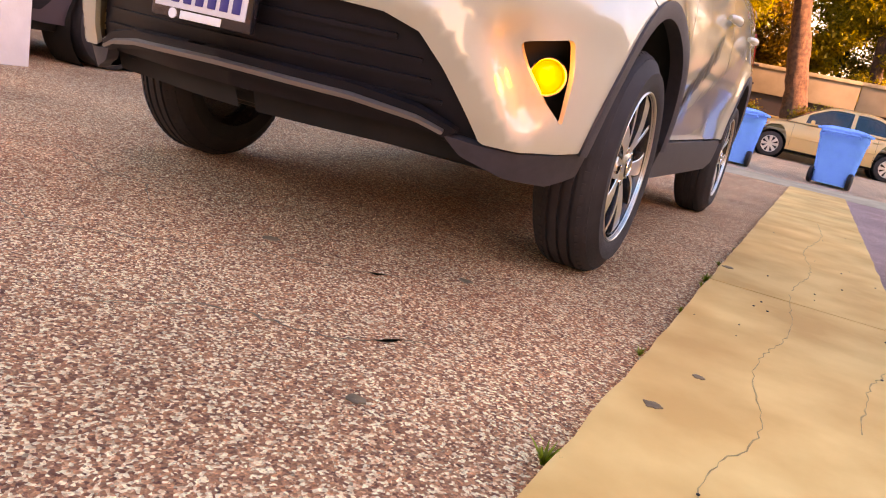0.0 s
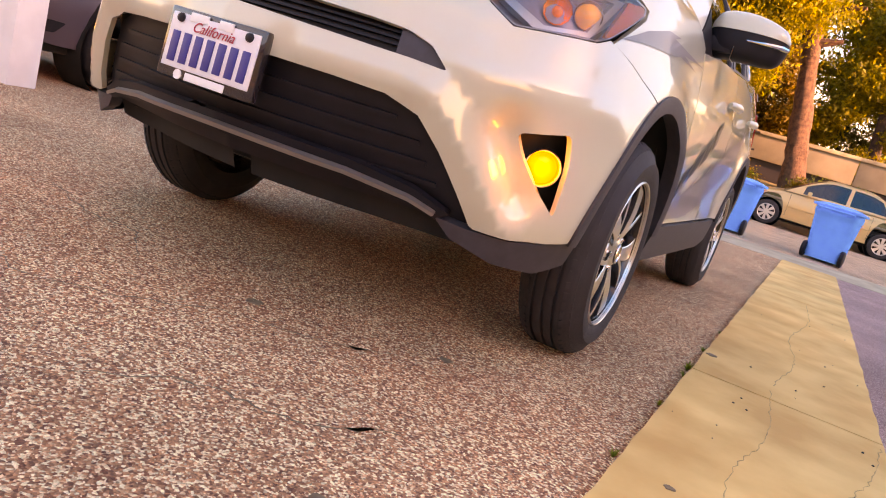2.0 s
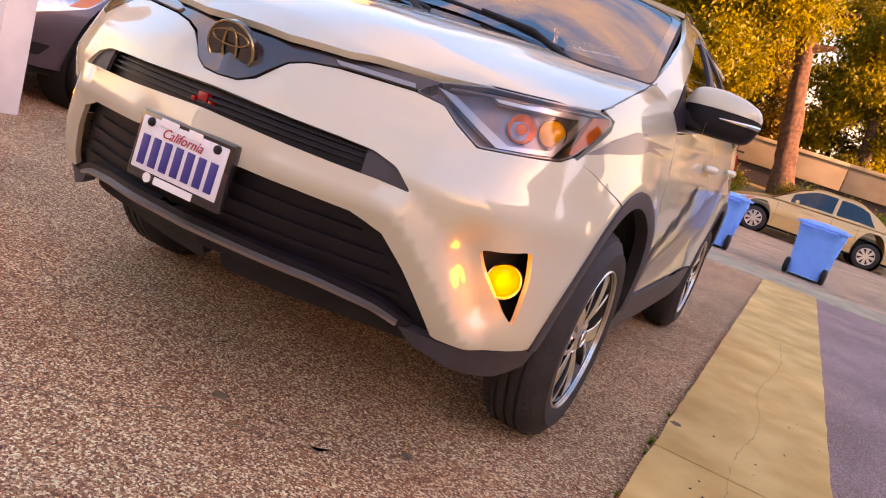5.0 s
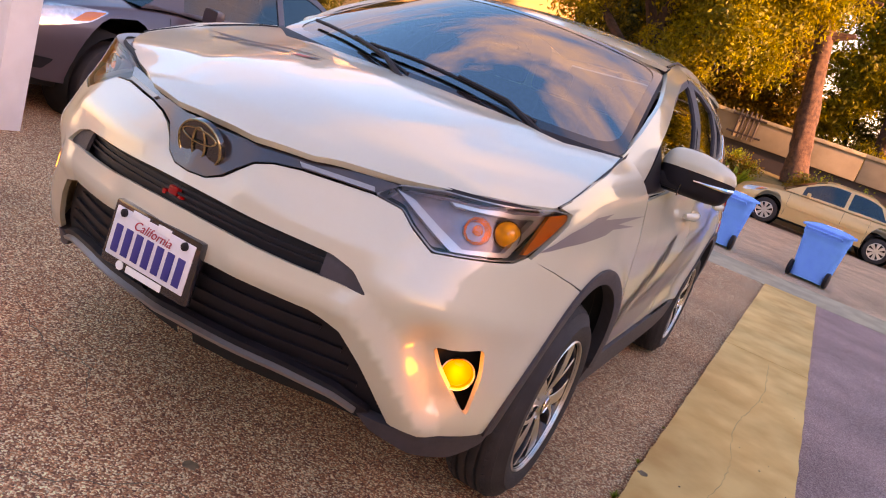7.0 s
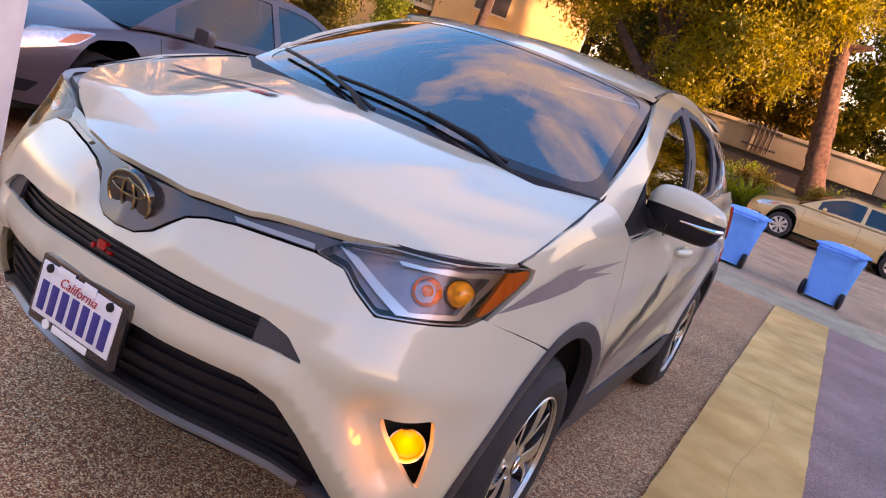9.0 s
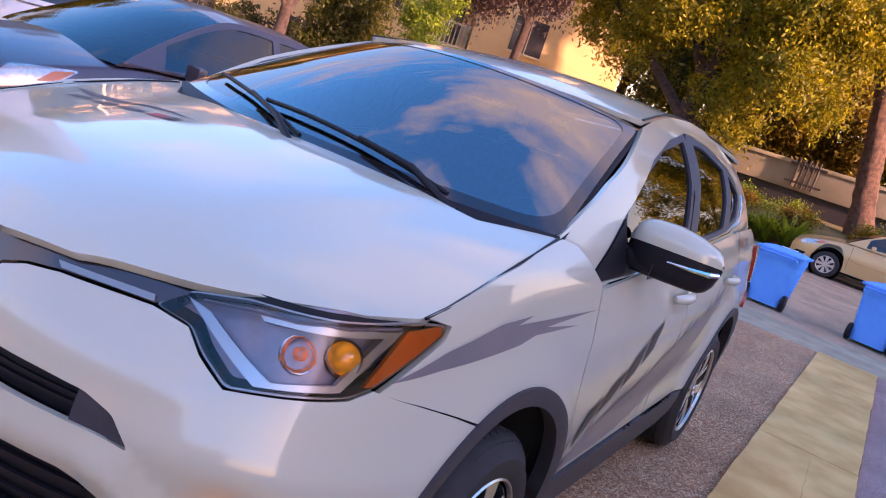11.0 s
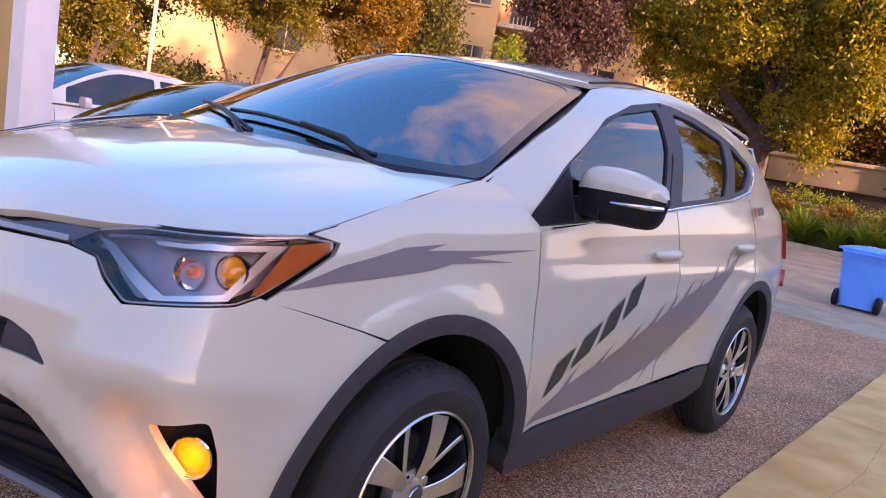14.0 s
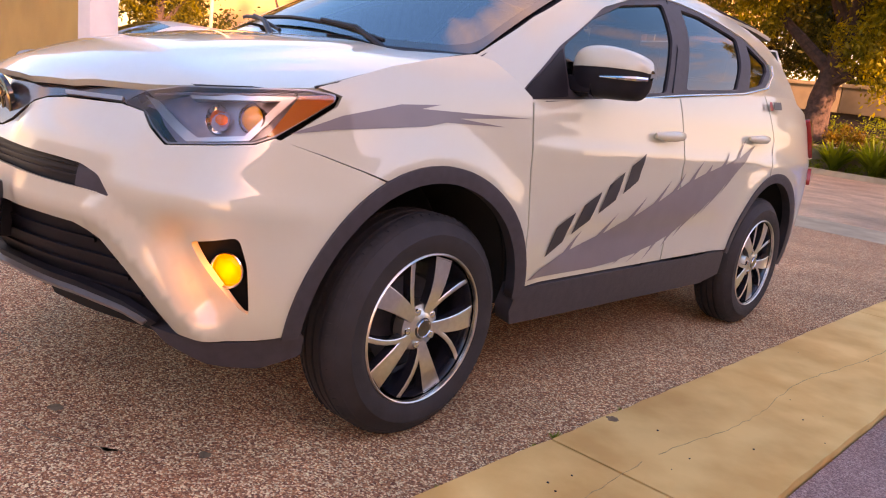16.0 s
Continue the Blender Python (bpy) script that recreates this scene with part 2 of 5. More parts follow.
GREYPAINT = mat("dark_grey_paint", (0.085, 0.065, 0.085), 0.35, 0.3, 0.6)
GOLDPAINT = mat("champagne_paint", (0.74, 0.44, 0.20), 0.4, 0.2, 0.8)
WHITEPAINT = mat("white_paint", (0.78, 0.78, 0.78), 0.3, 0, 0.8)


CHIPS = mat("pale_stone_chips", (0.62, 0.38, 0.23), 0.8, color2=(0.90, 0.66, 0.44), scale=90, random_tint=0.55)


def leafmat(name, c1, c2):
    m = mat(name, c1, 0.55, color2=c2, scale=1.1, random_tint=0.45)
    n, l = m.node_tree.nodes, m.node_tree.links
    b = n["Principled BSDF"]
    tr, ad = n.new("ShaderNodeBsdfTranslucent"), n.new("ShaderNodeMixShader")
    ad.inputs[0].default_value = 0.5
    src = b.inputs["Base Color"].links[0].from_socket
    l.new(src, tr.inputs[0])
    l.new(b.outputs[0], ad.inputs[1])
    l.new(tr.outputs[0], ad.inputs[2])
    l.new(ad.outputs[0], n["Material Output"].inputs[0])
    return m


LEAF_Y = leafmat("yellow_green_leaves", (0.38, 0.30, 0.011), (0.17, 0.16, 0.011))
LEAF_O = leafmat("orange_brown_leaves", (0.27, 0.155, 0.008), (0.13, 0.085, 0.006))
# darker copy of the yellow leaves, with shade put into the colour
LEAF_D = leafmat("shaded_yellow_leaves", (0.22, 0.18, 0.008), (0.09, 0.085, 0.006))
LEAF_G = leafmat("dark_green_leaves", (0.13, 0.13, 0.018), (0.06, 0.065, 0.015))
LEAF_B = leafmat("bright_green_leaves", (0.24, 0.32, 0.02), (0.11, 0.17, 0.015))
LEAF_P = leafmat("purple_brown_leaves", (0.11, 0.055, 0.05), (0.06, 0.04, 0.03))


# ---- mesh helpers ----
def part(name, bm, material, parent=None, label="", smooth=True, at=None):
    if isinstance(bm, bpy.types.Mesh):
        me = bm
    else:
        bmesh.ops.recalc_face_normals(bm, faces=bm.faces)
        me = bpy.data.meshes.new(name)
        bm.to_mesh(me)
        bm.free()
        if smooth:
            me.shade_smooth()
            me.set_sharp_from_angle(angle=radians(38))
    if not me.materials:
        me.materials.append(material)
    ob = new(name, me)
    if at is not None:
        ob.matrix_basis = at
    if parent is not None:
        ob.parent = parent
    if label:
        tagged(ob, label)
    return ob


def box(x0, x1, y0, y1, z0, z1, bevel=0.0, seg=2, bm=None):
    own = bm is None
    bm = bm or bmesh.new()
    r = bmesh.ops.create_cube(bm, size=1)
    bmesh.ops.transform(bm, matrix=Matrix.Translation(((x0 + x1) / 2, (y0 + y1) / 2, (z0 + z1) / 2)) @ Matrix.Diagonal((abs(x1 - x0), abs(y1 - y0), abs(z1 - z0), 1)), verts=r["verts"])
    if bevel:
        es = list({e for v in r["verts"] for e in v.link_edges})
        bmesh.ops.bevel(bm, geom=es, offset=bevel, segments=seg, profile=0.6, affect='EDGES')
    return bm


def lathe(profile, seg=48, axis="x", bm=None, closed=False):
    """A turned shape: profile rows are (along the axis, radius)."""
    bm = bm or bmesh.new()
    rings = []
    for a, r in profile:
        ring = []
        for i in range(seg):
            w = 2 * math.pi * i / seg
            p = (a, r * math.cos(w), r * math.sin(w)) if axis == "x" else ((r * math.cos(w), a, r * math.sin(w)) if axis == "y" else (r * math.cos(w), r * math.sin(w), a))
            ring.append(bm.verts.new(p))
        rings.append(ring)
    for k in range(len(rings) - 1):
        for i in range(seg):
            bm.faces.new((rings[k][i], rings[k][(i + 1) % seg], rings[k + 1][(i + 1) % seg], rings[k + 1][i]))
    if closed:
        for ring in (rings[0], rings[-1]):
            bm.faces.new(ring)
    return bm


def tube(points, radii, seg=8, bm=None):
    bm = bm or bmesh.new()
    pts = [Vector(p) for p in points]
    rings = []
    for i, p in enumerate(pts):
        d = (pts[min(i + 1, len(pts) - 1)] - pts[max(i - 1, 0)]).normalized()
        q = d.to_track_quat("Z", "X")
        r = radii[i] if hasattr(radii, "__len__") else radii
        rings.append([bm.verts.new(p + q @ Vector((r * math.cos(2 * math.pi * k / seg), r * math.sin(2 * math.pi * k / seg), 0))) for k in range(seg)])
    for a, b in zip(rings, rings[1:]):
        for k in range(seg):
            bm.faces.new((a[k], a[(k + 1) % seg], b[(k + 1) % seg], b[k]))
    bm.faces.new(rings[0])
    bm.faces.new(rings[-1][::-1])
    return bm


def prism(outline, lo, hi, plane="xz", bm=None, bevel=0.0):
    """A plate with that outline, from lo to hi along the third axis."""
    bm = bm or bmesh.new()
    def p(a, b, c):
        return (a, c, b) if plane == "xz" else ((c, a, b) if plane == "yz" else (a, b, c))
    A = [bm.verts.new(p(a, b, lo)) for a, b in outline]
    B = [bm.verts.new(p(a, b, hi)) for a, b in outline]
    fs = [bm.faces.new(A), bm.faces.new(B[::-1])]
    n = len(A)
    for i in range(n):
        fs.append(bm.faces.new((A[i], B[i], B[(i + 1) % n], A[(i + 1) % n])))
    if bevel:
        bmesh.ops.recalc_face_normals(bm, faces=fs)
        bmesh.ops.bevel(bm, geom=list({e for f in fs for e in f.edges}), offset=bevel, segments=2, profile=0.6, affect='EDGES')
    return bm


def grid(f, nu, nv, bm=None):
    bm = bm or bmesh.new()
    vs = [[bm.verts.new(f(i / nu, j / nv)) for j in range(nv + 1)] for i in range(nu + 1)]
    for i in range(nu):
        for j in range(nv):
            bm.faces.new((vs[i][j], vs[i + 1][j], vs[i + 1][j + 1], vs[i][j + 1]))
    return bm


def thing(name, label, category, group="", kind="", at=None):
    ob = tagged(new(name), label, category, group, kind)
    if at is not None:
        ob.matrix_basis = at
    return ob


def curve_through(pts, n=12):
    p = [np.array(q, float) for q in pts]
    p = [2 * p[0] - p[1]] + p + [2 * p[-1] - p[-2]]
    out = []
    for i in range(1, len(p) - 2):
        a, b, c, d = p[i - 1:i + 3]
        for k in range(n):
            t = k / n
            out.append(0.5 * (2 * b + (c - a) * t + (2 * a - 5 * b + 4 * c - d) * t * t + (3 * b - a - 3 * c + d) * t ** 3))
    out.append(p[-2])
    return np.array(out)


def rounded(poly, r=0.02, n=4):
    """The outline with its corners rounded by about r."""
    out, m = [], len(poly)
    for i in range(m):
        a, b, c = (np.array(poly[(i + k) % m], float) for k in (-1, 0, 1))
        ra, rc = min(r, np.linalg.norm(a - b) * 0.45), min(r, np.linalg.norm(c - b) * 0.45)
        p, q = b + (a - b) / np.linalg.norm(a - b) * ra, b + (c - b) / np.linalg.norm(c - b) * rc
        for k in range(n + 1):
            t = k / n
            out.append(tuple((1 - t) ** 2 * p + 2 * t * (1 - t) * b + t * t * q))
    return out


def inside(p, poly):
    x, y = p
    c = False
    j = len(poly) - 1
    for i in range(len(poly)):
        (xi, yi), (xj, yj) = poly[i], poly[j]
        if (yi > y) != (yj > y) and x < (xj - xi) * (y - yi) / (yj - yi) + xi:
            c = not c
        j = i
    return c


def resample(poly, step):
    out = []
    for i in range(len(poly)):
        a, b = np.array(poly[i], float), np.array(poly[(i + 1) % len(poly)], float)
        k = max(1, int(np.linalg.norm(b - a) / step))
        out += [tuple(a + (b - a) * j / k) for j in range(k)]
    return out


from mathutils.geometry import delaunay_2d_cdt


def panel(name, outline, surf, material, parent, holes=(), off=0.0, thick=0.018, res=0.03, side=1, label=""):
    """A sheet cut to that outline, laid on the surface surf(u, v, offset), with a rim turned inwards."""
    loops = [resample(outline, res)] + [resample(h, res) for h in holes]
    pts, edges = [], []
    for lp in loops:
        k = len(pts)
        pts += [Vector(p) for p in lp]
        edges += [(k + i, k + (i + 1) % len(lp)) for i in range(len(lp))]
    us, vs = [p[0] for p in outline], [p[1] for p in outline]
    nu, nv = int((max(us) - min(us)) / res), int((max(vs) - min(vs)) / res)
    for i in range(1, nu + 1):
        for j in range(1, nv + 1):
            p = (min(us) + (i - 0.5 + 0.25 * (j % 2)) * res, min(vs) + (j - 0.5) * res)
            if inside(p, outline) and not any(inside(p, h) for h in holes):
                pts.append(Vector(p))
    V, E_, F_, *_r = delaunay_2d_cdt(pts, edges, [], 0, 1e-5)
    keep = []
    for f in F_:
        c = (sum(V[i][0] for i in f) / len(f), sum(V[i][1] for i in f) / len(f))
        if inside(c, outline) and not any(inside(c, h) for h in holes):
            keep.append(tuple(f))
    co, no, e = [], [], 0.004
    for p in V:
        u, v = p
        a = Vector(surf(u, v, off))
        du, dv = Vector(surf(u + e, v, off)) - Vector(surf(u - e, v, off)), Vector(surf(u, v + e, off)) - Vector(surf(u, v - e, off))
        n = du.cross(dv).normalized()
        if n.dot(Vector(surf(u, v, off + 0.02)) - a) < 0:
            n = -n
        co.append(a)
        no.append(n)
    faces, count = [], {}
    for f in keep:
        a, b, c = (co[i] for i in f[:3])
        if (b - a).cross(c - a).dot(no[f[0]]) < 0:
            f = f[::-1]
        faces.append(f)
        for i in range(len(f)):
            k = (f[i], f[(i + 1) % len(f)])
            count[k] = count.get(k, 0) + 1
    rim = [k for k in count if (k[1], k[0]) not in count]
    if thick:
        top, low = {}, {}
        nrm = list(no)
        for a, b in rim:
            for i in (a, b):
                if i not in top:
                    top[i] = len(co)
                    co.append(co[i])
                    low[i] = len(co)
                    co.append(co[i] - no[i] * thick)
                    nrm += [Vector((0, 0, 0))] * 2
        for a, b in rim:
            faces.append((top[b], top[a], low[a], low[b]))
        no = nrm
    if side < 0:
        co = [Vector((-p.x, p.y, p.z)) for p in co]
        no = [Vector((-p.x, p.y, p.z)) for p in no]
        faces = [f[::-1] for f in faces]
    me = bpy.data.meshes.new(name)
    me.from_pydata([tuple(p) for p in co], [], faces)
    me.validate()
    me.shade_smooth()
    me.normals_split_custom_set_from_vertices([tuple(p) for p in no])
    return part(name, me, material, parent, label)


# ---- ground ----
def ground_z(x, y):
    rise = 0.10 * min(1, max(0, (y - 8.6) / 3.0))
    return rise


tagged(part("ground", grid(lambda u, v: (-260 + 520 * u, -120 + 520 * v, -0.25), 4, 4), SOIL), "dry brown earth reaching the horizon", "ground", kind="structure")
XS = [-45, -30, -20, -12, -8, -5, -3, -2, -1, 0, 0.6, 1.23, 1.86, 3, 5, 8, 14, 25, 45]
YS = [-30, -15, -8, -4, -2, -1, 0, 1, 2, 4, 6, 8.3, 8.9]
def sheet(name, xs, ys, material, label, cat, fn=ground_z, lift=0.0):
    b = bmesh.new()
    vs = [[b.verts.new((x, y, fn(x, y) + lift)) for y in ys] for x in xs]
    for i in range(len(xs) - 1):
        for j in range(len(ys) - 1):
            b.faces.new((vs[i][j], vs[i + 1][j], vs[i + 1][j + 1], vs[i][j + 1]))
    r = bmesh.ops.extrude_face_region(b, geom=list(b.faces))
    bmesh.ops.translate(b, vec=(0, 0, -0.2), verts=[v for v in r["geom"] if isinstance(v, bmesh.types.BMVert)])
    return tagged(part(name, b, material, smooth=False), label, cat, kind="structure")


sheet("driveway", [x for x in XS if x <= 1.23], YS, ASPHALT, "coarse weathered brown asphalt driveway with loose chips", "driveway")
sheet("driveway", [1.87] + [x for x in XS if x >= 3], YS, ASPHALT2, "smooth dark asphalt lane beside the concrete strip", "driveway")
sheet("road", XS, [9.9, 11, 12, 14, 17, 20, 21.2], STREET, "worn grey brown asphalt street", "road", lambda x, y: ground_z(x, y) - 0.012)
sheet("gutter", XS, [8.9, 9.3, 9.9], KERB, "shallow concrete gutter apron along the street", "gutter", lambda x, y: ground_z(x, y) + 0.002)

strip = tagged(new("concrete_strip"), "pale yellowish concrete strip dividing two driveways", "kerb", kind="structure")
rnd = random.Random(4)
edges_y = [-9, -6.5, -4.0, -1.75, 1.27, 4.7, 8.88]
for a, b in zip(edges_y, edges_y[1:]):
    bmx = bmesh.new()
    n = max(6, int((b - a) / 0.12))
    L = [(1.232 + rnd.uniform(-0.004, 0.004), a + 0.006 + (b - a - 0.012) * i / n) for i in range(n + 1)]
    R = [(1.862 + rnd.uniform(-0.004, 0.004), a + 0.006 + (b - a - 0.012) * i / n) for i in range(n + 1)]
    prism(L + R[::-1], -0.15, 0.028, "xy", bmx)
    part("slab", bmx, CONCRETE, strip, smooth=False)
# little weeds and pebbles along the seam
def tuft(x, y, z, n, h, seed, name="weed", material=None, label="small yellow green weed in the seam"):
    r = random.Random(seed)
    v, f = [], []
    for i in range(n):
        a, l, w = r.uniform(0, 6.28), r.uniform(0.5, 1) * h, h * 0.09
        dx, dy = math.cos(a), math.sin(a)
        k = len(v)
        out = r.uniform(0.3, 0.9)
        for t in (0, 0.4, 0.75, 1):
            px, py, pz = dx * out * l * t, dy * out * l * t, l * (t - 0.45 * out * t * t)
            ww = w * (1 - t * 0.9)
            v += [(px - dy * ww, py + dx * ww, pz), (px + dy * ww, py - dx * ww, pz)]
        for s in range(3):
            f.append((k + 2 * s, k + 2 * s + 1, k + 2 * s + 3, k + 2 * s + 2))
    me = bpy.data.meshes.new(name)
    me.from_pydata(v, [], f)
    return tagged(part(name, me, material or LEAF_B, at=Matrix.Translation((x, y, z))), label, "plant")


for i, (x, y, h) in enumerate([(1.215, -0.5, 0.05), (1.215, 0.2, 0.03), (1.215, 1.32, 0.045), (1.22, 1.2, 0.03), (1.215, 1.75, 0.03), (1.22, 2.3, 0.02), (1.22, 0.75, 0.025)]):
    tuft(x, y, 0, 34, h, 20 + i)
for i in range(26):
    r = rnd.uniform(0.002, 0.005)
    x, y = (rnd.uniform(1.25, 1.85), rnd.uniform(-0.9, 4.0))
    b = bmesh.new()
    bmesh.ops.create_icosphere(b, subdivisions=1, radius=r)
    bmesh.ops.scale(b, vec=(1, rnd.uniform(0.7, 1.3), 0.6), verts=b.verts)
    tagged(part("pebble", b, BLACK, at=Matrix.Translation((x, y, 0.028 + r * 0.5))), "tiny dark pebble on the concrete strip", "pebble", "pebbles on the strip")
def blot(x, y, r, z, material, name, label, cat):
    q = random.Random(int(x * 1000))
    o = [(x + r * math.cos(a * 0.4488) * q.uniform(0.6, 1.1), y + 0.9 * r * math.sin(a * 0.4488) * q.uniform(0.6, 1.1)) for a in range(14)]
    tagged(part(name, prism(o, z - 0.003, z + 0.0015, "xy"), material, smooth=False), label, cat)


# loose chips bedded in the driveway
cr_ = np.random.RandomState(8)
V, F = [], []
for i in range(26000):
    x, y = cr_.uniform(-1.7, 1.21), -1.35 + 3.1 * cr_.uniform() ** 1.25
    r, a, e = cr_.uniform(.0018, .0042) * (1.5 if cr_.uniform() > .93 else 1), cr_.uniform(0, 6.28), cr_.uniform(.6, 1.0)
    k = len(V)
    for j in range(4):
        V.append((x + r * math.cos(a + 1.5708 * j) * (e if j % 2 else 1), y + r * math.sin(a + 1.5708 * j) * (e if j % 2 else 1), -.001))
    V.append((x + r * .2, y, r * .75))
    F += [(k, k + 1, k + 4), (k + 1, k + 2, k + 4), (k + 2, k + 3, k + 4), (k + 3, k, k + 4)]
me = bpy.data.meshes.new("stone_chips")
me.from_pydata(V, [], F)
tagged(part("stone_chips", me, CHIPS), "pale stone chips showing in the worn asphalt", "stone chips", kind="stuff")
OIL = mat("dark_stain", (0.20, 0.12, 0.07), 0.7, vary=0.3, scale=40)
for x, y, r in ((1.262, 1.61, 0.026), (1.31, -0.16, 0.020), (1.36, 0.10, 0.014)):
    blot(x, y, r, 0.029, OIL, "stain", "dark oval stain on the concrete strip", "stain")
for x, y, r in ((0.70, 0.32, 0.022), (0.2, 0.1, 0.03), (0.9, -0.55, 0.02)):
    blot(x, y, r, 0.001, OIL, "stain", "dark tar spot on the asphalt", "stain")
for pts in ([(-.55, -.42), (-.3, -.33), (-.12, -.36), (.1, -.2), (.22, -.05), (.45, .05), (.62, .2)], [(-.9, .3), (-.6, .18), (-.4, .2), (-.2, .05)], [(.35, -.6), (.5, -.42), (.72, -.35), (.85, -.2)]):
    cl = curve_through(pts, 9)
    q = random.Random(len(pts))
    j = [(p[0] + q.uniform(-.012, .012), p[1] + q.uniform(-.012, .012)) for p in cl]
    wd = [.001 + .003 * q.random() * math.sin(math.pi * i / (len(j) - 1)) for i in range(len(j))]
    tagged(part("crack", prism([(p[0], p[1] + w) for p, w in zip(j, wd)] + [(p[0], p[1] - w) for p, w in zip(j[::-1], wd[::-1])], -.004, .0012, "xy"), OIL, smooth=False), "thin dark crack in the asphalt", "crack")
SEAM = mat("concrete_crack", (0.50, 0.29, 0.12), 0.9, vary=0.3, scale=30)
for pts in ([(1.47, -.9), (1.44, -.4), (1.50, -.1), (1.46, .35), (1.52, .8), (1.50, 1.4)], [(1.50, 1.5), (1.56, 2.1), (1.52, 2.8), (1.6, 3.6), (1.58, 4.6)], [(1.68, .1), (1.72, .5), (1.80, .8), (1.85, 1.2)]):
    cl = curve_through(pts, 14)
    q = random.Random(int(pts[0][0] * 100))
    j = [(p[0] + q.uniform(-.006, .006), p[1]) for p in cl]
    wd = [.0005 + .0014 * q.random() for i in j]
    tagged(part("crack", prism([(p[0] + w, p[1]) for p, w in zip(j, wd)] + [(p[0] - w, p[1]) for p, w in zip(j[::-1], wd[::-1])], .02, .0288, "xy"), SEAM, smooth=False), "hairline crack along the concrete strip", "crack")
blot(1.30, 8.5, 0.07, ground_z(1.3, 8.5) + 0.004, PLATEW, "litter", "scrap of white paper on the ground", "litter")

# ---- the parked car: its surfaces ----
PLAN = curve_through([(0, -.055), (.3, -.02), (.56, .07), (.72, .155), (.83, .26), (.89, .40), (.915, .58), (.925, .85), (.93, 1.3), (.93, 2.3), (.925, 3.2), (.915, 3.7), (.89, 4.1), (.82, 4.38), (.65, 4.54), (.35, 4.6), (0, 4.62)], 16)
PLEN = np.concatenate([[0], np.cumsum(np.hypot(*np.diff(PLAN, axis=0).T))])
KS = [0, .5, .95, 1.35, 1.85, 2.3]
KZ = [.24, .38, .45, .60, .73, .84, .965, 1.05, 1.11, 1.17, 1.22, 1.34]
DEPTH = [(.15, .10, .06, .01, .00, .03, .08, .11, .135, .17, .21, .31), (.16, .11, .07, .02, .00, .03, .11, .17, .21, .25, .30, .40), (.09, .04, .02, .00, .00, .02, .06, .085, .12, .17, .22, .32),
         (.06, .02, .01, .00, .00, .01, .03, .05, .07, .10, .15, .25), (.06, .03, .02, .005, .00, .01, .025, .04, .055, .08, .12, .2), (.06, .03, .02, .005, .00, .00, .015, .03, .04, .055, .07, .115)]


def smooth_at(K, V, x):
    x = min(max(x, K[0]), K[-1])
    i = 0
    while i < len(K) - 2 and x >= K[i + 1]:
        i += 1
    h = K[i + 1] - K[i]
    t = (x - K[i]) / h
    def slope(j):
        a, b = max(j - 1, 0), min(j + 1, len(K) - 1)
        return (V[b] - V[a]) / (K[b] - K[a])
    return V[i] * (1 + 2 * t) * (1 - t) ** 2 + V[i + 1] * t * t * (3 - 2 * t) + h * (slope(i) * t * (1 - t) ** 2 - slope(i + 1) * t * t * (1 - t))


def plan_at(s):
    q = lambda w: (math.copysign(1, w) * np.interp(abs(w), PLEN, PLAN[:, 0]), np.interp(abs(w), PLEN, PLAN[:, 1]))
    (x, y), (x0, y0), (x1, y1) = q(s), q(s - 0.04), q(s + 0.04)
    l = math.hypot(x1 - x0, y1 - y0)
    return x, y, (y1 - y0) / l, -(x1 - x0) / l


def seg_dist(p, a, b):
    ax, ay, bx, by = *a, *b
    t = max(0, min(1, ((p[0] - ax) * (bx - ax) + (p[1] - ay) * (by - ay)) / ((bx - ax) ** 2 + (by - ay) ** 2)))
    return math.hypot(p[0] - ax - t * (bx - ax), p[1] - ay - t * (by - ay))


def relief(s, z):
    """Pressed shapes of the sheet metal: bars, arms, hollows and creases."""
    s = abs(s)
    r = 0.0
    if s < 1.5:
        g = lambda d, w: math.exp(-(d / w) ** 2)
        r += 0.006 * g(seg_dist((s, z), (0, .685), (.12, .685)), .035) + 0.012 * g(seg_dist((s, z), (.24, .68), (.52, .675)), .035)
        r += 0.024 * max(0, 1 - min(seg_dist((s, z), (.57, .665), (.70, .55)), seg_dist((s, z), (.70, .55), (.85, .39))) / .075)
        r -= 0.046 * g(seg_dist((s, z), (.775, .635), (.86, .50)), .058)
        r += 0.012 * g(seg_dist((s, z), (.20, .88), (.62, .86)), .05)
        r += 0.010 * g(seg_dist((s, z), (.62, .76), (1.1, .74)), .05)
        r -= 0.012 * g(seg_dist((s, z), (0, .905), (.10, .905)), .05)
    else:
        r += 0.008 * math.exp(-((z - .93) / .03) ** 2) * min(1, max(0, (s - 1.9) / .3)) - 0.016 * math.exp(-((z - .60) / .09) ** 2) * min(1, max(0, (s - 2.1) / .3)) * min(1, max(0, (3.9 - s) / .3))
    for c in (1.57, 4.245):
        d = math.hypot(s - c, z - .38)
        r += 0.018 * math.exp(-((d - .50) / .07) ** 2)
    return r


def skin(s, z, o=0.0):
    x, y, nx, ny = plan_at(s)
    d = smooth_at(KS, [smooth_at(KZ, row, z) for row in DEPTH], abs(s)) - o - relief(s, z)
    return (x - nx * d, y - ny * d, z)


def bare(s, z, o=0.0):
    x, y, nx, ny = plan_at(s)
    d = smooth_at(KS, [smooth_at(KZ, row, z) for row in DEPTH], abs(s)) - o
    return (x - nx * d, y - ny * d, z)


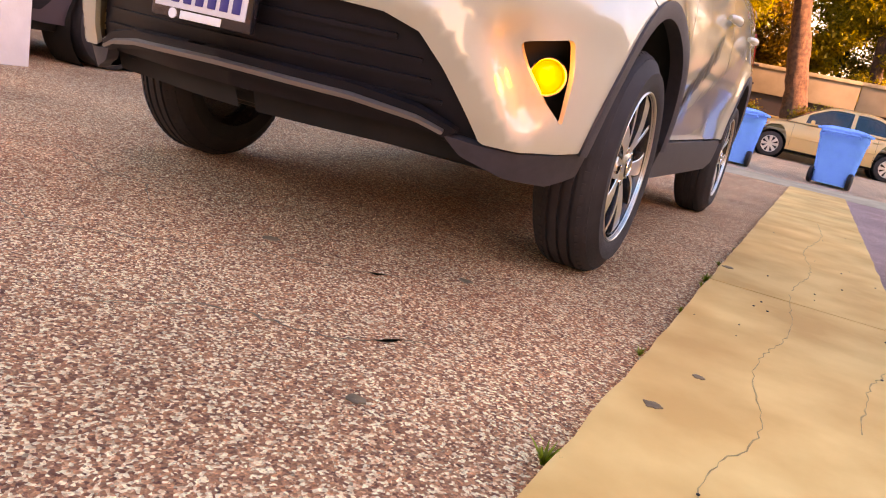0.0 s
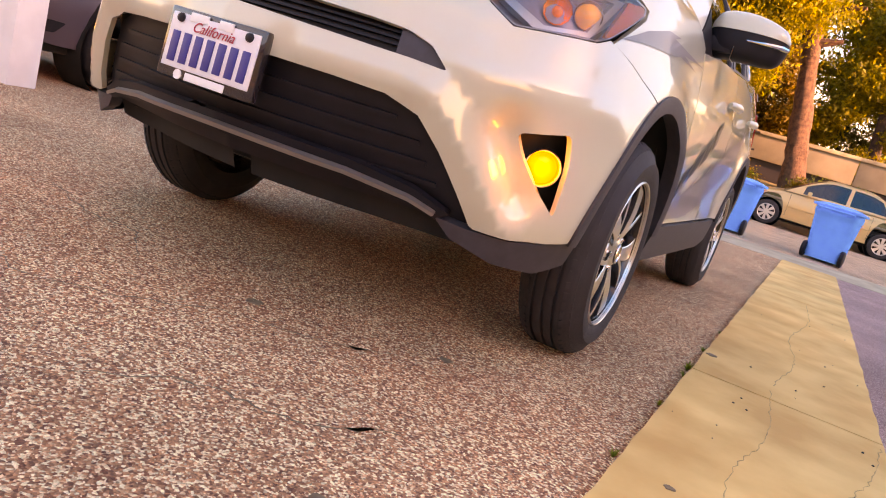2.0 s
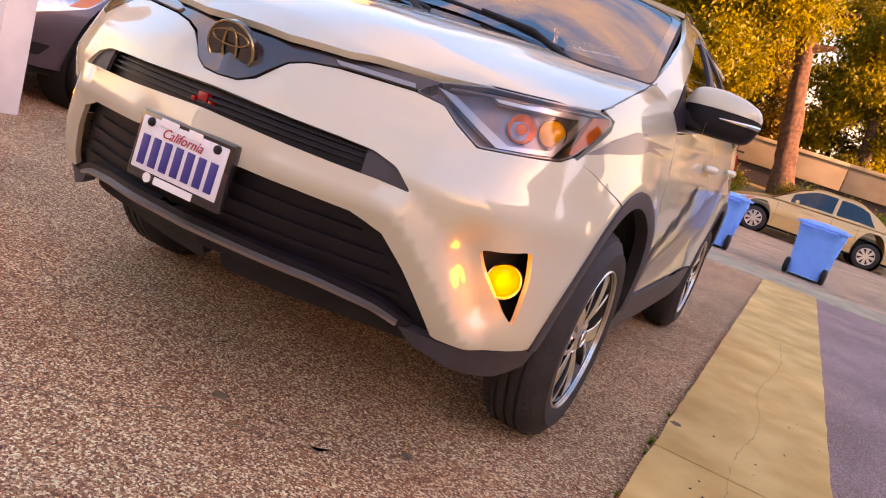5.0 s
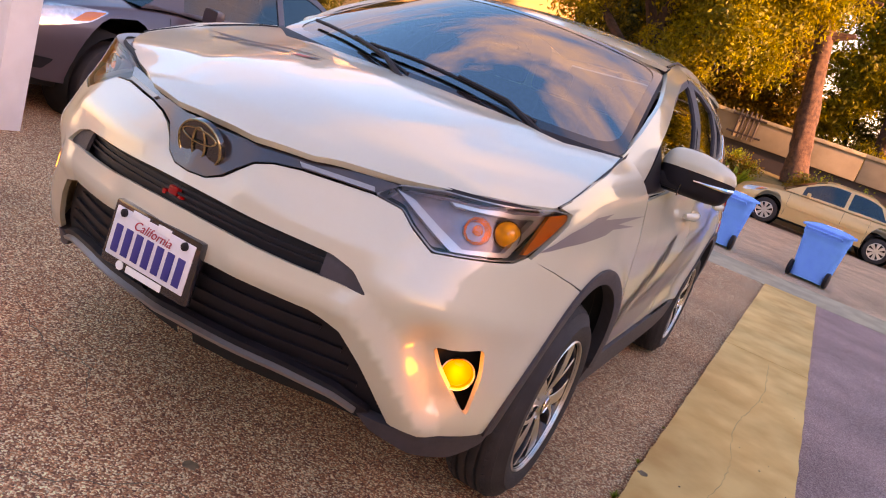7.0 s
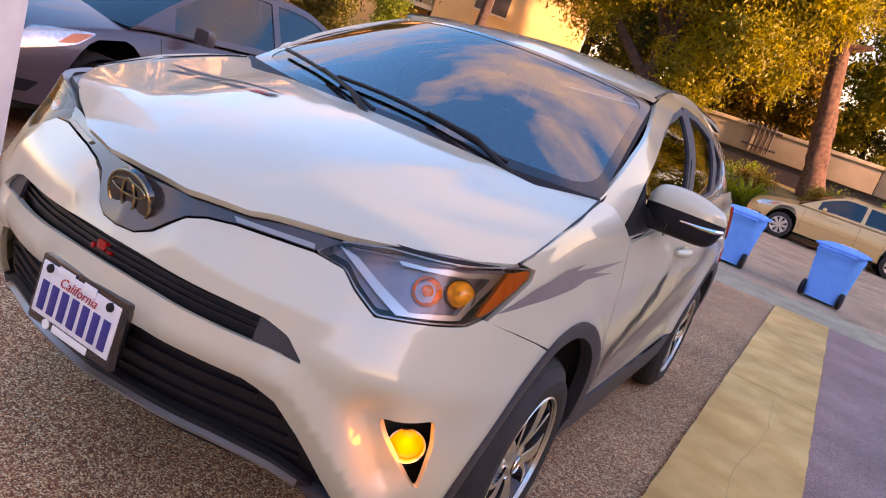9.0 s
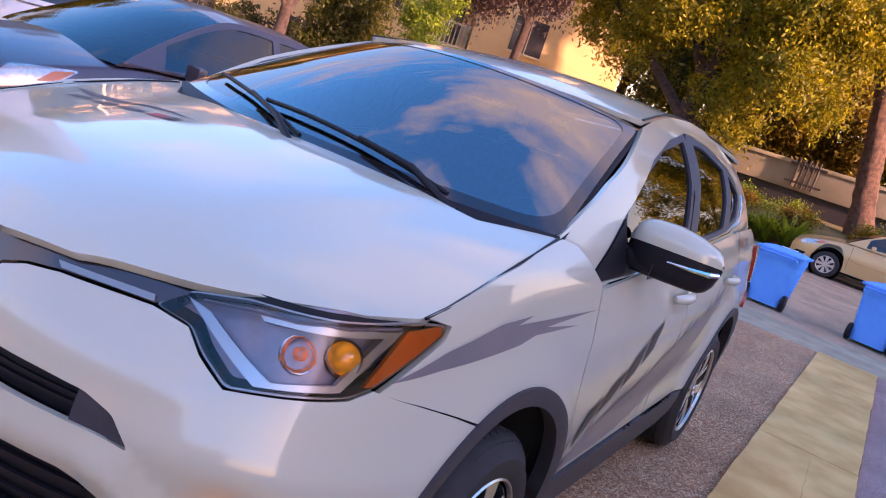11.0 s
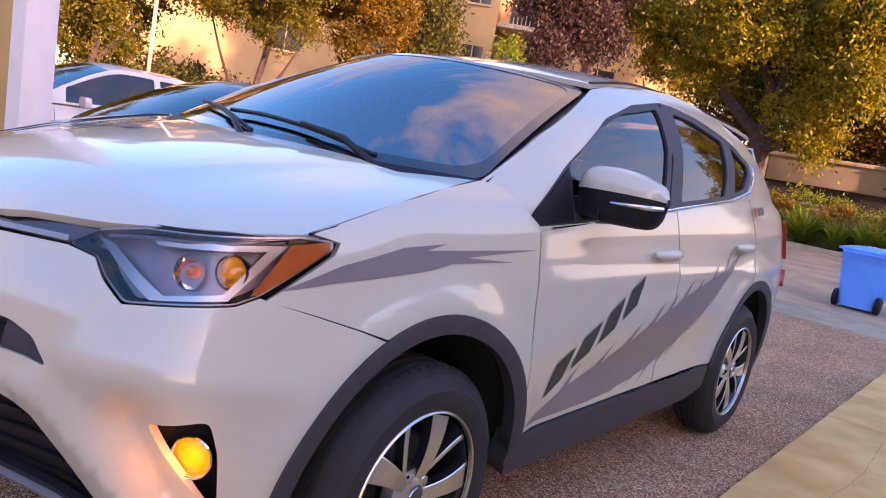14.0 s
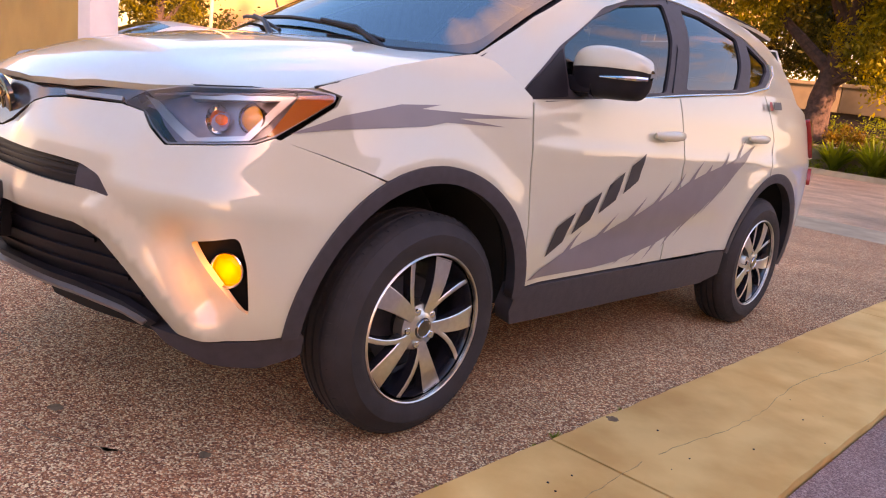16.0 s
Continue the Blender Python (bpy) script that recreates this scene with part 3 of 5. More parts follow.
def cabin(y, z, o=0.0):
    x = smooth_at([1.04, 1.16, 1.26, 1.36, 1.46, 1.56, 1.62, 1.68], [.885, .86, .825, .785, .735, .665, .61, .54], z)
    return (x - .05 * (max(0, y - 2.8) / 1.2) ** 2 - .05 * (max(0, 1.7 - y) / .5) ** 2 + o, y, z + 0.35 * o)


def bonnet(x, y, o=0.0):
    zc = smooth_at([-.05, .0, .06, .12, .3, .64, 1.0, 1.2], [.93, .98, 1.02, 1.055, 1.11, 1.175, 1.225, 1.24], y)
    dr = smooth_at([-.05, .15, .3, .39, .48, .75, 1.2], [.25, .185, .105, .090, .079, .05, .012], y)
    ax = abs(x)
    crease = 0.30 + 0.24 * (y - 0.1)
    dome = 0.010 / (1 + math.exp((ax - crease) / 0.03)) * min(1, max(0, (y - 0.12) / 0.25))
    return (x, y - 0.3 * o, zc - dr * (ax / .8) ** 2 + dome + o)


def roof_at(x, y, o=0.0):
    zc = smooth_at([1.5, 1.75, 1.95, 2.4, 3.0, 3.6, 4.2], [1.575, 1.63, 1.668, 1.72, 1.735, 1.71, 1.64], y)
    return (x, y, zc - .05 * (abs(x) / .6) ** 2 + o)


def screen(u, v, o=0.0):
    """The windscreen: u from -1 to 1 across, v from 0 at the cowl to 1 at the roof."""
    a = np.array((.79 * u, .93 + .20 * u * u, 1.20 + .012 * u * u))
    b = np.array((.635 * u, 1.70 + .205 * u * u, 1.625 - .045 * u * u))
    p = a + (b - a) * v + np.array((0, -.5, .86)) * (0.035 * 4 * v * (1 - v) * (1 - u * u * 0.6) + o)
    return tuple(p)


def tailgate(x, z, o=0.0):
    y = smooth_at([.4, .7, 1.0, 1.15, 1.3, 1.5, 1.66], [4.60, 4.62, 4.58, 4.53, 4.43, 4.28, 4.16], z)
    return (x, y - .12 * (abs(x) / .75) ** 2.5 + o, z)


def sym(half):
    """A whole outline from its right half, which starts and ends on the middle line."""
    return half + [(-a, b) for a, b in half[::-1] if a > 1e-6]


def arc(cx, cz, r, a0, a1, n=28):
    return [(cx + r * math.cos(radians(a0 + (a1 - a0) * i / n)), cz + r * math.sin(radians(a0 + (a1 - a0) * i / n))) for i in range(n + 1)]


suv = thing("suv", "pearl white compact suv with grey decals on asphalt", "car")
FA, RA, AR = (1.57, .38), (4.245, .375), .50
slot = rounded(sym([(0, .755), (.25, .745), (.41, .74), (.50, .738), (.592, .732), (.54, .78), (.475, .80), (.38, .805), (.23, .808), (0, .815)]), .012, 3)
pocket = rounded([(.804, .645), (.938, .676), (.964, .60), (.980, .462), (.910, .52), (.840, .590)], .02, 3)
pocket_r = [(-a, b) for a, b in pocket]
lower = sym([(0, .645), (.32, .642), (.46, .637), (.55, .61), (.62, .54), (.76, .385)])
lamp = rounded([(.515, .962), (.60, .952), (.645, .92), (.715, .882), (.83, .895), (.965, .91), (1.02, .93), (1.20, 1.032), (1.205, 1.052), (1.12, 1.058), (.70, 1.027), (.57, 1.002)], .012, 3)
bumper = sym([(0, .842), (.06, .845), (.105, .865), (.135, .895), (.17, .925), (.22, .942), (.30, .952), (.515, .9585), (.60, .9488), (.6438, .9168), (.7135, .8788), (.83, .8918), (.965, .9068), (1.02, .9268), (1.15, .893), (1.28, .8545)]
             + arc(*FA, AR, 116, 175, 14) + [(1.10, .41), (1.0, .392), (.88, .382), (.775, .382), (.76, .388), (.625, .545), (.553, .615), (.462, .643), (.32, .648), (0, .651)])
part_bumper = panel("bumper", bumper, skin, PAINT, suv, holes=[slot, pocket, pocket_r], res=.022, label="white front bumper with flared arms")
for sd in (1, -1):
    panel("bumper_lip", rounded([(.66, .384), (.77, .376), (.88, .376), (1.0, .386), (1.10, .404), (1.145, .40), (1.15, .335), (1.03, .30), (.86, .305), (.72, .34)], .012, 2), bare, PLASTIC, suv, off=.004, thick=.04, side=sd, label="dark grey plastic lower lip")
panel("valance", sym([(0, .39), (.8, .39), (.95, .37), (.95, .345), (.3, .35), (0, .35)]), bare, VOID, suv, off=-.20, thick=.05, label="black lower valance")
panel("lower_grille", sym([(0, .66), (.33, .655), (.47, .65), (.565, .62), (.635, .545), (.77, .38), (.6, .38), (0, .38)]), bare, BLACK, suv, off=-.03, thick=0, label="black recessed lower grille")
for z, w in ((.60, .50), (.555, .57), (.51, .60), (.465, .64)):
    panel("slat", sym([(0, z), (w, z), (w, z - .012), (0, z - .012)]), bare, BLACK, suv, off=-.02, thick=.008)
panel("skid_trim", rounded(sym([(0, .442), (.40, .432), (.58, .413), (.66, .392), (.655, .384), (.58, .403), (.40, .421), (0, .43)]), .006, 2), bare, TRIMGREY, suv, off=.022, thick=.025, label="satin silver skid trim")
panel("skid_base", sym([(0, .47), (.4, .462), (.58, .44), (.70, .40), (.66, .378), (.58, .394), (.4, .412), (0, .42)]), bare, BLACK, suv, off=.004, thick=.02)
panel("upper_grille", sym([(0, .745), (.6, .725), (.6, .76), (.48, .81), (0, .825)]), bare, BLACK, suv, off=-.035, thick=0, label="black slatted upper grille")
for z in (.762, .777, .792):
    w = .53 - 2.2 * max(0, z - .775)
    panel("slat", sym([(0, z + .004), (w, z), (w, z - .005), (0, z - .003)]), bare, BLACK, suv, off=-.022, thick=.012)
for sd in (1, -1):
    panel("grille_block", [(.46, .738), (.60, .728), (.545, .785), (.48, .802), (.46, .803)], bare, PLASTIC, suv, off=-.008, thick=.01, side=sd)
# small red decorative lamp behind the upper grille
rl = part("grille_lamp", box(-.016, .016, -.010, .010, -.012, .012, .005), REDGLOW, suv, "small red lamp behind the grille slats", at=Matrix.Translation(bare(-.03, .778, -.026)))
for dx in (-.030, .028):
    part("lamp_dot", box(dx - .006, dx + .006, -.010, .008, -.020, -.006, .003), REDGLOW, rl)
hood_edge = [(0, .022), (.14, .028), (.30, .076), (.51, .20), (.66, .297), (.76, .388), (.827, .476)]
panel("hood", rounded(sym(hood_edge[:] + [(.832, .55), (.825, .75), (.81, .95), (.785, 1.125), (.74, 1.09), (.62, .975), (.29, .945), (0, .935)]), .008, 2), bonnet, PAINT, suv, res=.03, thick=.02, label="white domed hood reflecting sky")
for sd in (1, -1):
    part("hood_gap", tube([(sd * (x + .004), y, bonnet(x, y)[2] + .001) for x, y in ((.829, .484), (.834, .55), (.832, .65), (.827, .75), (.819, .85), (.811, .95), (.80, 1.04), (.788, 1.12))], .0042, 6), BLACK, suv)
# dark trim bar under the hood lip, with the badge seat
bar = sym([(0, .972), (.14, .972), (.31, .984), (.52, .998), (.575, 1.0), (.518, .965), (.30, .957), (.22, .947), (.165, .93), (.13, .90), (.10, .87), (.06, .85), (0, .846)])
panel("nose_trim", bar, bare, BROWN, suv, off=.0, thick=.03, label="smoked gloss trim bar under the hood")
panel("lip_seal", sym([(0, .96), (.3, .97), (.57, .985), (.70, 1.01), (.95, 1.035), (1.10, 1.035), (1.10, 1.048), (.95, 1.048), (.7, 1.032), (.57, 1.01), (.3, .998), (0, .99)]), bare, BLACK, suv, off=-.03, thick=0)
for sd in (1, -1):
    panel("chrome_strip", [(.285, .972), (.51, .978), (.515, .967), (.30, .962)], bare, TRIMGREY, suv, off=.007, thick=.01, side=sd, label="thin chrome strip")
badge_at = Matrix.Translation((0, .0, .918)) @ Euler((radians(12), 0, 0)).to_matrix().to_4x4()
badge = part("badge", lathe([(0.0, .001), (-.006, .05), (-.004, .072), (.01, .074)], 40, "y"), GLOSS, suv, "round gloss black badge with bronze rings", at=badge_at @ Matrix.Diagonal((1.08, 1, .92, 1)))


def ring(rx, rz, r, cx=0, cz=0, y=0, seg=36):
    pts = [(cx + rx * math.cos(6.28319 * i / seg), y, cz + rz * math.sin(6.28319 * i / seg)) for i in range(seg + 1)]
    return tube(pts, r, 6)


part("badge_ring", ring(.070, .069, .004, y=-.004), BRONZE, badge, "thin bronze ring")
part("badge_oval", ring(.021, .052, .003, y=-.007), BRONZE, badge)
part("badge_oval", ring(.055, .020, .003, cz=.026, y=-.007), BRONZE, badge)

# number plate with its frame; the registration is drawn as bars
plate_at = Matrix.Translation((-.009, -.062, .612)) @ Euler((radians(-3), 0, 0)).to_matrix().to_4x4()
plate = part("plate_frame", box(-.163, .163, -.008, .02, -.09, .09, .010), GLOSS, suv, "black licence plate frame", at=plate_at)
part("plate", box(-.148, .148, -.012, -.007, -.064, .074, .003), PLATEW, plate, "white plate with blue bars")
part("plate_bracket", box(-.12, .12, .018, .06, -.08, .07, .004), BLACK, plate)
for i in range(7):
    x = -.118 + .0395 * i
    part("plate_bar", box(x - .013, x + .013, -.0145, -.0115, -.05, .028, .002), PLATEB, plate)
for i, (x, w) in enumerate(((-.055, .062), (.035, .048))):
    part("frame_bar", box(x - w / 2, x + w / 2, -.0145, -.011, .06, .082, .002), WHITEINK, plate)
part("frame_bar", box(-.06, .075, -.0105, -.0075, -.088, -.068, .002), WHITEINK, plate)
part("frame_mark", lathe([(-.0105, .013), (-.0075, .013)], 20, "y", closed=True), WHITEINK, plate, at=Matrix.Translation((-.085, 0, -.078)))
cu = bpy.data.curves.new("state_name", "FONT")
cu.body, cu.size, cu.align_x, cu.extrude, cu.shear = "California", .036, "CENTER", .0006, .35
tob = new("state_name", cu)
tmesh = bpy.data.meshes.new_from_object(tob)
bpy.data.objects.remove(tob)
part("state_name", tmesh, REDINK, plate, "red state name", at=Matrix.Translation((0, -.0145, .036)) @ Euler((radians(90), 0, 0)).to_matrix().to_4x4())
for x in (-.115, .115):
    part("plate_screw", lathe([(-.02, .006), (-.018, .011), (-.01, .012)], 14, "y", closed=True), BLACK, plate, at=Matrix.Translation((x, 0, .062)))

for sd in (1, -1):
    # fog lamp in its dark pocket
    pk = panel("fog_pocket", rounded([(.798, .650), (.955, .69), (.985, .60), (1.0, .45), (.905, .505), (.84, .572)], .02, 3), bare, BLACK, suv, off=-.112, thick=0, side=sd, label="black fog lamp pocket")
    c, n1 = Vector(bare(.918, .578, -.046)), (Vector(skin(.905, .60, .1)) - Vector(skin(.905, .60, 0))).normalized()
    n1 = (n1 + Vector((0.05, -0.9, 0))).normalized()
    if sd < 0:
        c.x, n1.x = -c.x, -n1.x
    fm = Matrix.Translation(c) @ n1.to_track_quat("Z", "Y").to_matrix().to_4x4()
    fog = part("fog_lamp", lathe([(-.03, .04), (.004, .047), (.013, .048), (.016, .045), (.012, .041), (0.0, .039), (-.03, .03)], 36, "z"), CHROME, suv, "round fog lamp, lit warm yellow", at=fm)
    part("lens", lathe([(.010, .0005), (.009, .018), (.006, .029), (.002, .036), (-.002, .040)], 36, "z"), LAMPGLOW, fog, "glowing yellow lens")
    gl = new("fog_light", bpy.data.lights.new("fog_light", "POINT"))
    gl.data.energy, gl.data.color, gl.data.shadow_soft_size = 0.15, (1.0, 0.40, 0.03), 0.03
    gl.location = c + n1 * .055
    gl.parent = suv
    # headlamp
    hl = panel("headlamp", lamp, bare, HOUSING, suv, off=-.055, thick=0, side=sd, label="angular headlamp with silver blades and amber corner")
    panel("lamp_wall", lamp, bare, TRIMGREY, hl, holes=[[(0.86 + (a - .86) * .985, .968 + (b - .968) * .955) for a, b in lamp]], off=-.003, thick=.05, side=sd)
    for o in ([(.565, .988), (.622, .98), (.805, .902), (.765, .893)], [(.765, .893), (.95, .914), (.945, .926), (.795, .906)], [(.95, .914), (1.088, 1.034), (1.046, 1.026), (.938, .926)], [(.72, 1.012), (1.088, 1.034), (1.05, 1.02), (.745, .998)]):
        panel("light_blade", o, bare, SILVER, hl, off=-.014, thick=.02, side=sd, label="silver light blade")
    panel("corner_lamp", [(1.0, .930), (1.093, 1.038), (1.203, 1.051), (1.199, 1.034), (1.022, .932)], bare, AMBER, hl, off=-.005, thick=.012, side=sd, label="amber side marker")
    for (s, z, r, m, lab) in ((.962, .966, .034, BULB, "lit projector lens"), (.842, .955, .036, GLINT, "orange indicator bulb")):
        c = Vector(bare(s, z, -.038))
        d = Vector((.35, -.9, .1)).normalized()
        if sd < 0:
            c.x, d.x = -c.x, -d.x
        fm = Matrix.Translation(c) @ d.to_track_quat("Z", "Y").to_matrix().to_4x4()
        if m is BULB:
            pr = part("projector", lathe([(-.05, r * .7), (.0, r * 1.12), (.010, r * 1.10), (.006, r)], 28, "z"), GLOSS, hl, at=fm)
            part("bulb_lens", lathe([(.024, .0005), (.021, r * .4), (.014, r * .7), (.006, r * .9), (-.002, r)], 28, "z"), m, pr, lab)
            # the lens's yellow reflection in the bowl, put into amber metal
            part("amber_reflection", lathe([(-.012, .014), (.0, .026), (.014, .033)], 20, "z"), AMBERMETAL, hl, "reflector bowl coloured amber as the lens's reflection", at=fm @ Matrix.Translation((-sd * .040, -.012, -.012)) @ Matrix.Diagonal((.7, 1, 1, 1)))
        else:
            pr = part("projector", lathe([(-.028, .001), (-.024, r * .45), (-.012, r * .8), (.004, r), (.006, r * 1.06)], 12, "z"), CHROME, hl, "faceted chrome reflector bowl", at=fm)
            part("bulb_lens", lathe([(.006, .0005), (.003, .010), (-.006, .015), (-.022, .013)], 16, "z"), m, pr, lab)
    part("bezel_ridge", tube([(sd * bare(a, b, -.012)[0], *bare(a, b, -.012)[1:]) for a, b in ((.60, .992), (.70, 1.006), (.82, 1.016), (.95, 1.028), (1.08, 1.040))], .004, 6), HOUSING, hl)
    panel("lamp_cover", lamp, bare, LENSGLASS, hl, off=-.001, thick=0, side=sd)
    # fender, doors, quarter panel
    fen = [(1.035, .9225), (1.205, 1.022), (1.222, 1.05), (1.14, 1.068), (1.22, 1.09), (1.40, 1.145), (1.60, 1.19), (1.79, 1.222), (1.87, 1.21), (2.021, 1.11), (2.016, .88), (2.02, .64), (2.034, .455)] + arc(*FA, AR, 8, 115, 22) + [(1.285, .8568), (1.156, .8938)]
    panel("fender", fen, skin, PAINT, suv, side=sd, res=.03, label="white front fender")
    dF = panel("front_door", [(2.03, 1.095), (2.024, .88), (2.028, .64), (2.042, .455), (3.098, .47), (3.116, .75), (3.122, 1.0), (3.085, 1.185), (2.6, 1.155)], skin, PAINT, suv, side=sd, res=.035, label="white front door")
    dR = panel("rear_door", [(3.107, .47), (3.125, .75), (3.131, 1.0), (3.094, 1.188), (3.5, 1.225), (3.95, 1.262), (4.10, 1.27), (4.20, 1.05), (4.13, .875)] + arc(*RA, AR, 104, 167, 14) + [(3.765, .478)], skin, PAINT, suv, side=sd, res=.035, label="white rear door")
    panel("quarter_panel", [(4.11, 1.275), (4.21, 1.05), (4.14, .88)] + arc(*RA, AR, 103, 5, 20) + [(4.76, .40), (5.15, .42), (5.2, .90), (4.93, .95), (4.80, 1.22), (4.55, 1.29)], skin, PAINT, suv, side=sd, res=.04, label="white rear quarter panel")
    panel("tail_lamp", rounded([(4.84, 1.20), (4.95, .965), (5.3, .93), (5.3, 1.10)], .03, 3), bare, REDLENS, suv, off=.02, thick=.05, side=sd, label="red tail lamp")
    panel("rear_reflector", [(4.93, .80), (4.97, .80), (4.97, .90), (4.95, .90)], bare, REDLENS, suv, off=.022, thick=.02, side=sd, label="red rear reflector")
    panel("sill", [(2.045, .447), (3.765, .47), (3.79, .34), (3.6, .305), (2.06, .305), (2.03, .36)], bare, PLASTIC, suv, off=.012, thick=.07, side=sd, label="dark grey plastic sill")
    for c, a0, a1 in ((FA, 4, 178), (RA, -8, 170)):
        panel("arch_trim", arc(*c, AR, a0, a1, 34) + arc(*c, AR - .052, a1, a0, 34), skin, PLASTIC, suv, off=.008, thick=.05, side=sd, res=.025, label="dark plastic wheel arch trim")
    for nm, d, s0, s1, z0, z1 in (("handle", dF, 2.845, 3.085, 1.022, 1.03), ("handle", dR, 3.835, 4.055, 1.046, 1.052)):
        pts = []
        for i in range(13):
            t = i / 12
            pts.append(skin(s0 + (s1 - s0) * t, z0 + (z1 - z0) * t, .012 + .028 * math.sin(math.pi * t) ** 0.6))
        pts = [(sd * p[0], p[1], p[2]) for p in pts]
        hb = tube(pts, [.012 + .010 * math.sin(math.pi * i / 12) ** .5 for i in range(13)], 10)
        part(nm, hb, PAINT, d, "white door handle")
        panel("handle_cup", rounded([(s0 + .05, z0 - .032), (s1 - .05, z0 - .032), (s1 - .05, z0 + .042), (s0 + .05, z0 + .042)], .03, 4), skin, PAINT, d, off=.001, thick=.0, side=sd, res=.02)
    # cabin side
    frame_o = [(1.315, 1.098), (1.37, 1.155), (1.57, 1.305), (1.94, 1.492), (2.27, 1.582), (2.64, 1.638), (2.80, 1.642), (3.08, 1.625), (3.46, 1.562), (3.72, 1.455), (3.70, 1.40), (3.56, 1.325), (3.19, 1.268), (2.47, 1.205), (1.9, 1.145)]
    frame_o = rounded(frame_o, .03, 2)
    panel("cabin_side", [(1.125, 1.205), (1.45, 1.385), (1.70, 1.495), (1.92, 1.587), (2.12, 1.625), (2.35, 1.66), (2.60, 1.685), (2.85, 1.70), (3.15, 1.697), (3.39, 1.68), (3.65, 1.63), (3.83, 1.575), (3.93, 1.50), (4.06, 1.36), (4.12, 1.27), (3.55, 1.225), (3.0, 1.185), (2.4, 1.15), (1.9, 1.115), (1.37, 1.08), (1.20, 1.12), (1.10, 1.17)], cabin, PAINT, suv, holes=[frame_o], side=sd, res=.035, label="white pillar and roof rail")
    gF = rounded([(1.60, 1.155), (1.60, 1.308), (1.85, 1.44), (2.13, 1.532), (2.56, 1.603), (2.50, 1.44), (2.345, 1.205), (2.0, 1.172)], .02, 2)
    gR = rounded([(2.545, 1.232), (2.70, 1.50), (2.745, 1.608), (2.95, 1.605), (3.33, 1.548), (3.25, 1.40), (3.125, 1.28)], .02, 2)
    gQ = rounded([(3.30, 1.30), (3.42, 1.45), (3.455, 1.535), (3.66, 1.455), (3.655, 1.42), (3.50, 1.335)], .015, 2)
    wf = panel("window_frame", frame_o, cabin, PLASTIC, suv, holes=[gF, gR, gQ], off=-.006, thick=.02, side=sd, res=.035, label="black window frame")
    for nm, gg, mt in (("front_window", gF, SMOKEGLASS), ("rear_window", gR, TINTED), ("quarter_window", gQ, TINTED)):
        panel(nm, [(a, b) for a, b in gg], cabin, mt, wf, off=-.016, thick=0, side=sd, res=.06)
    bl = [Vector(cabin(y, z, .004)) for y, z in ((1.45, 1.098), (1.9, 1.138), (2.47, 1.197), (3.19, 1.26), (3.56, 1.315), (3.71, 1.40), (3.735, 1.45))]
    part("belt_trim", tube([(sd * p.x, p.y, p.z) for p in bl], .0055, 6), CHROME, suv, "chrome belt line")
    part("pillar_seam", tube([(sd * p[0], p[1], p[2]) for p in (cabin(2.40, 1.21, -.004), cabin(2.52, 1.40, -.004), cabin(2.65, 1.635, -.004))], .004, 6), BLACK, wf)
    # mirror
    TT = [0, .06, .16, .32, .5, .7, .86, .95, 1.0]
    HI = [.040, .070, .085, .090, .088, .077, .060, .044, .014]
    DP = [.040, .064, .074, .080, .081, .077, .066, .048, .014]
    def mirror_shell(lo, hi, grow=0.0):
        """The mirror housing from the door outwards, its section between two angles round its axis."""
        def f(u, v):
            t = u
            a = radians(lo + (hi - lo) * v)
            h, d = smooth_at(TT, HI, t), smooth_at(TT, DP, t)
            dn = .098 * min(1, h / .07) ** .8 if t < .8 else .098 - .16 * (t - .8) ** 1.3
            dn = max(.010, min(dn, h * 1.6))
            k = lambda c, e: math.copysign(abs(c) ** e, c)
            y, z = -k(math.cos(a), .62) * (d + grow), k(math.sin(a), .62)
            return (sd * (.822 + .295 * t), 1.685 + (y if y < 0 else y * .75) - .03 * t * (1 - t) + .02 * t, 1.232 + .006 * t + (z * (h + grow) if z > 0 else z * (dn + grow)))
        g_ = grid(f, 24, 20)
        bmesh.ops.remove_doubles(g_, verts=g_.verts, dist=1e-5)
        return g_
    mir = part("door_mirror", mirror_shell(2, 178), PAINT, suv, "white door mirror with black lower half")
    part("mirror_base", mirror_shell(182, 358, -.002), BLACK, mir, "satin black mirror underside")
    part("mirror_rim", mirror_shell(-3, 2, -.004), BLACK, mir)
    part("mirror_glass", prism([(sd * (.87 + .22 * a), 1.165 + .13 * b) for a, b in ((0, .05), (.8, 0), (1, .25), (.95, .7), (.6, .95), (.1, .95))], 1.742, 1.746, "xz"), CHROME, mir, "mirror glass")
    part("mirror_arm", box(sd * .78, sd * .93, 1.615, 1.72, 1.150, 1.210, .016), BLACK, mir)
    part("arm_seam", box(sd * .928, sd * .932, 1.61, 1.70, 1.135, 1.208, .001), GLOSS, mir)
    part("repeater", tube([(sd * .97, 1.602, 1.212), (sd * 1.04, 1.612, 1.214), (sd * 1.095, 1.635, 1.217), (sd * 1.115, 1.675, 1.220)], [.003, .008, .011, .008], 8), CHROME, mir, "clear indicator strip")
    panel("sail_panel", [(1.33, 1.098), (1.38, 1.15), (1.585, 1.295), (1.585, 1.13)], cabin, BLACK, suv, off=-.001, thick=.01, side=sd, label="black sail panel behind the mirror")
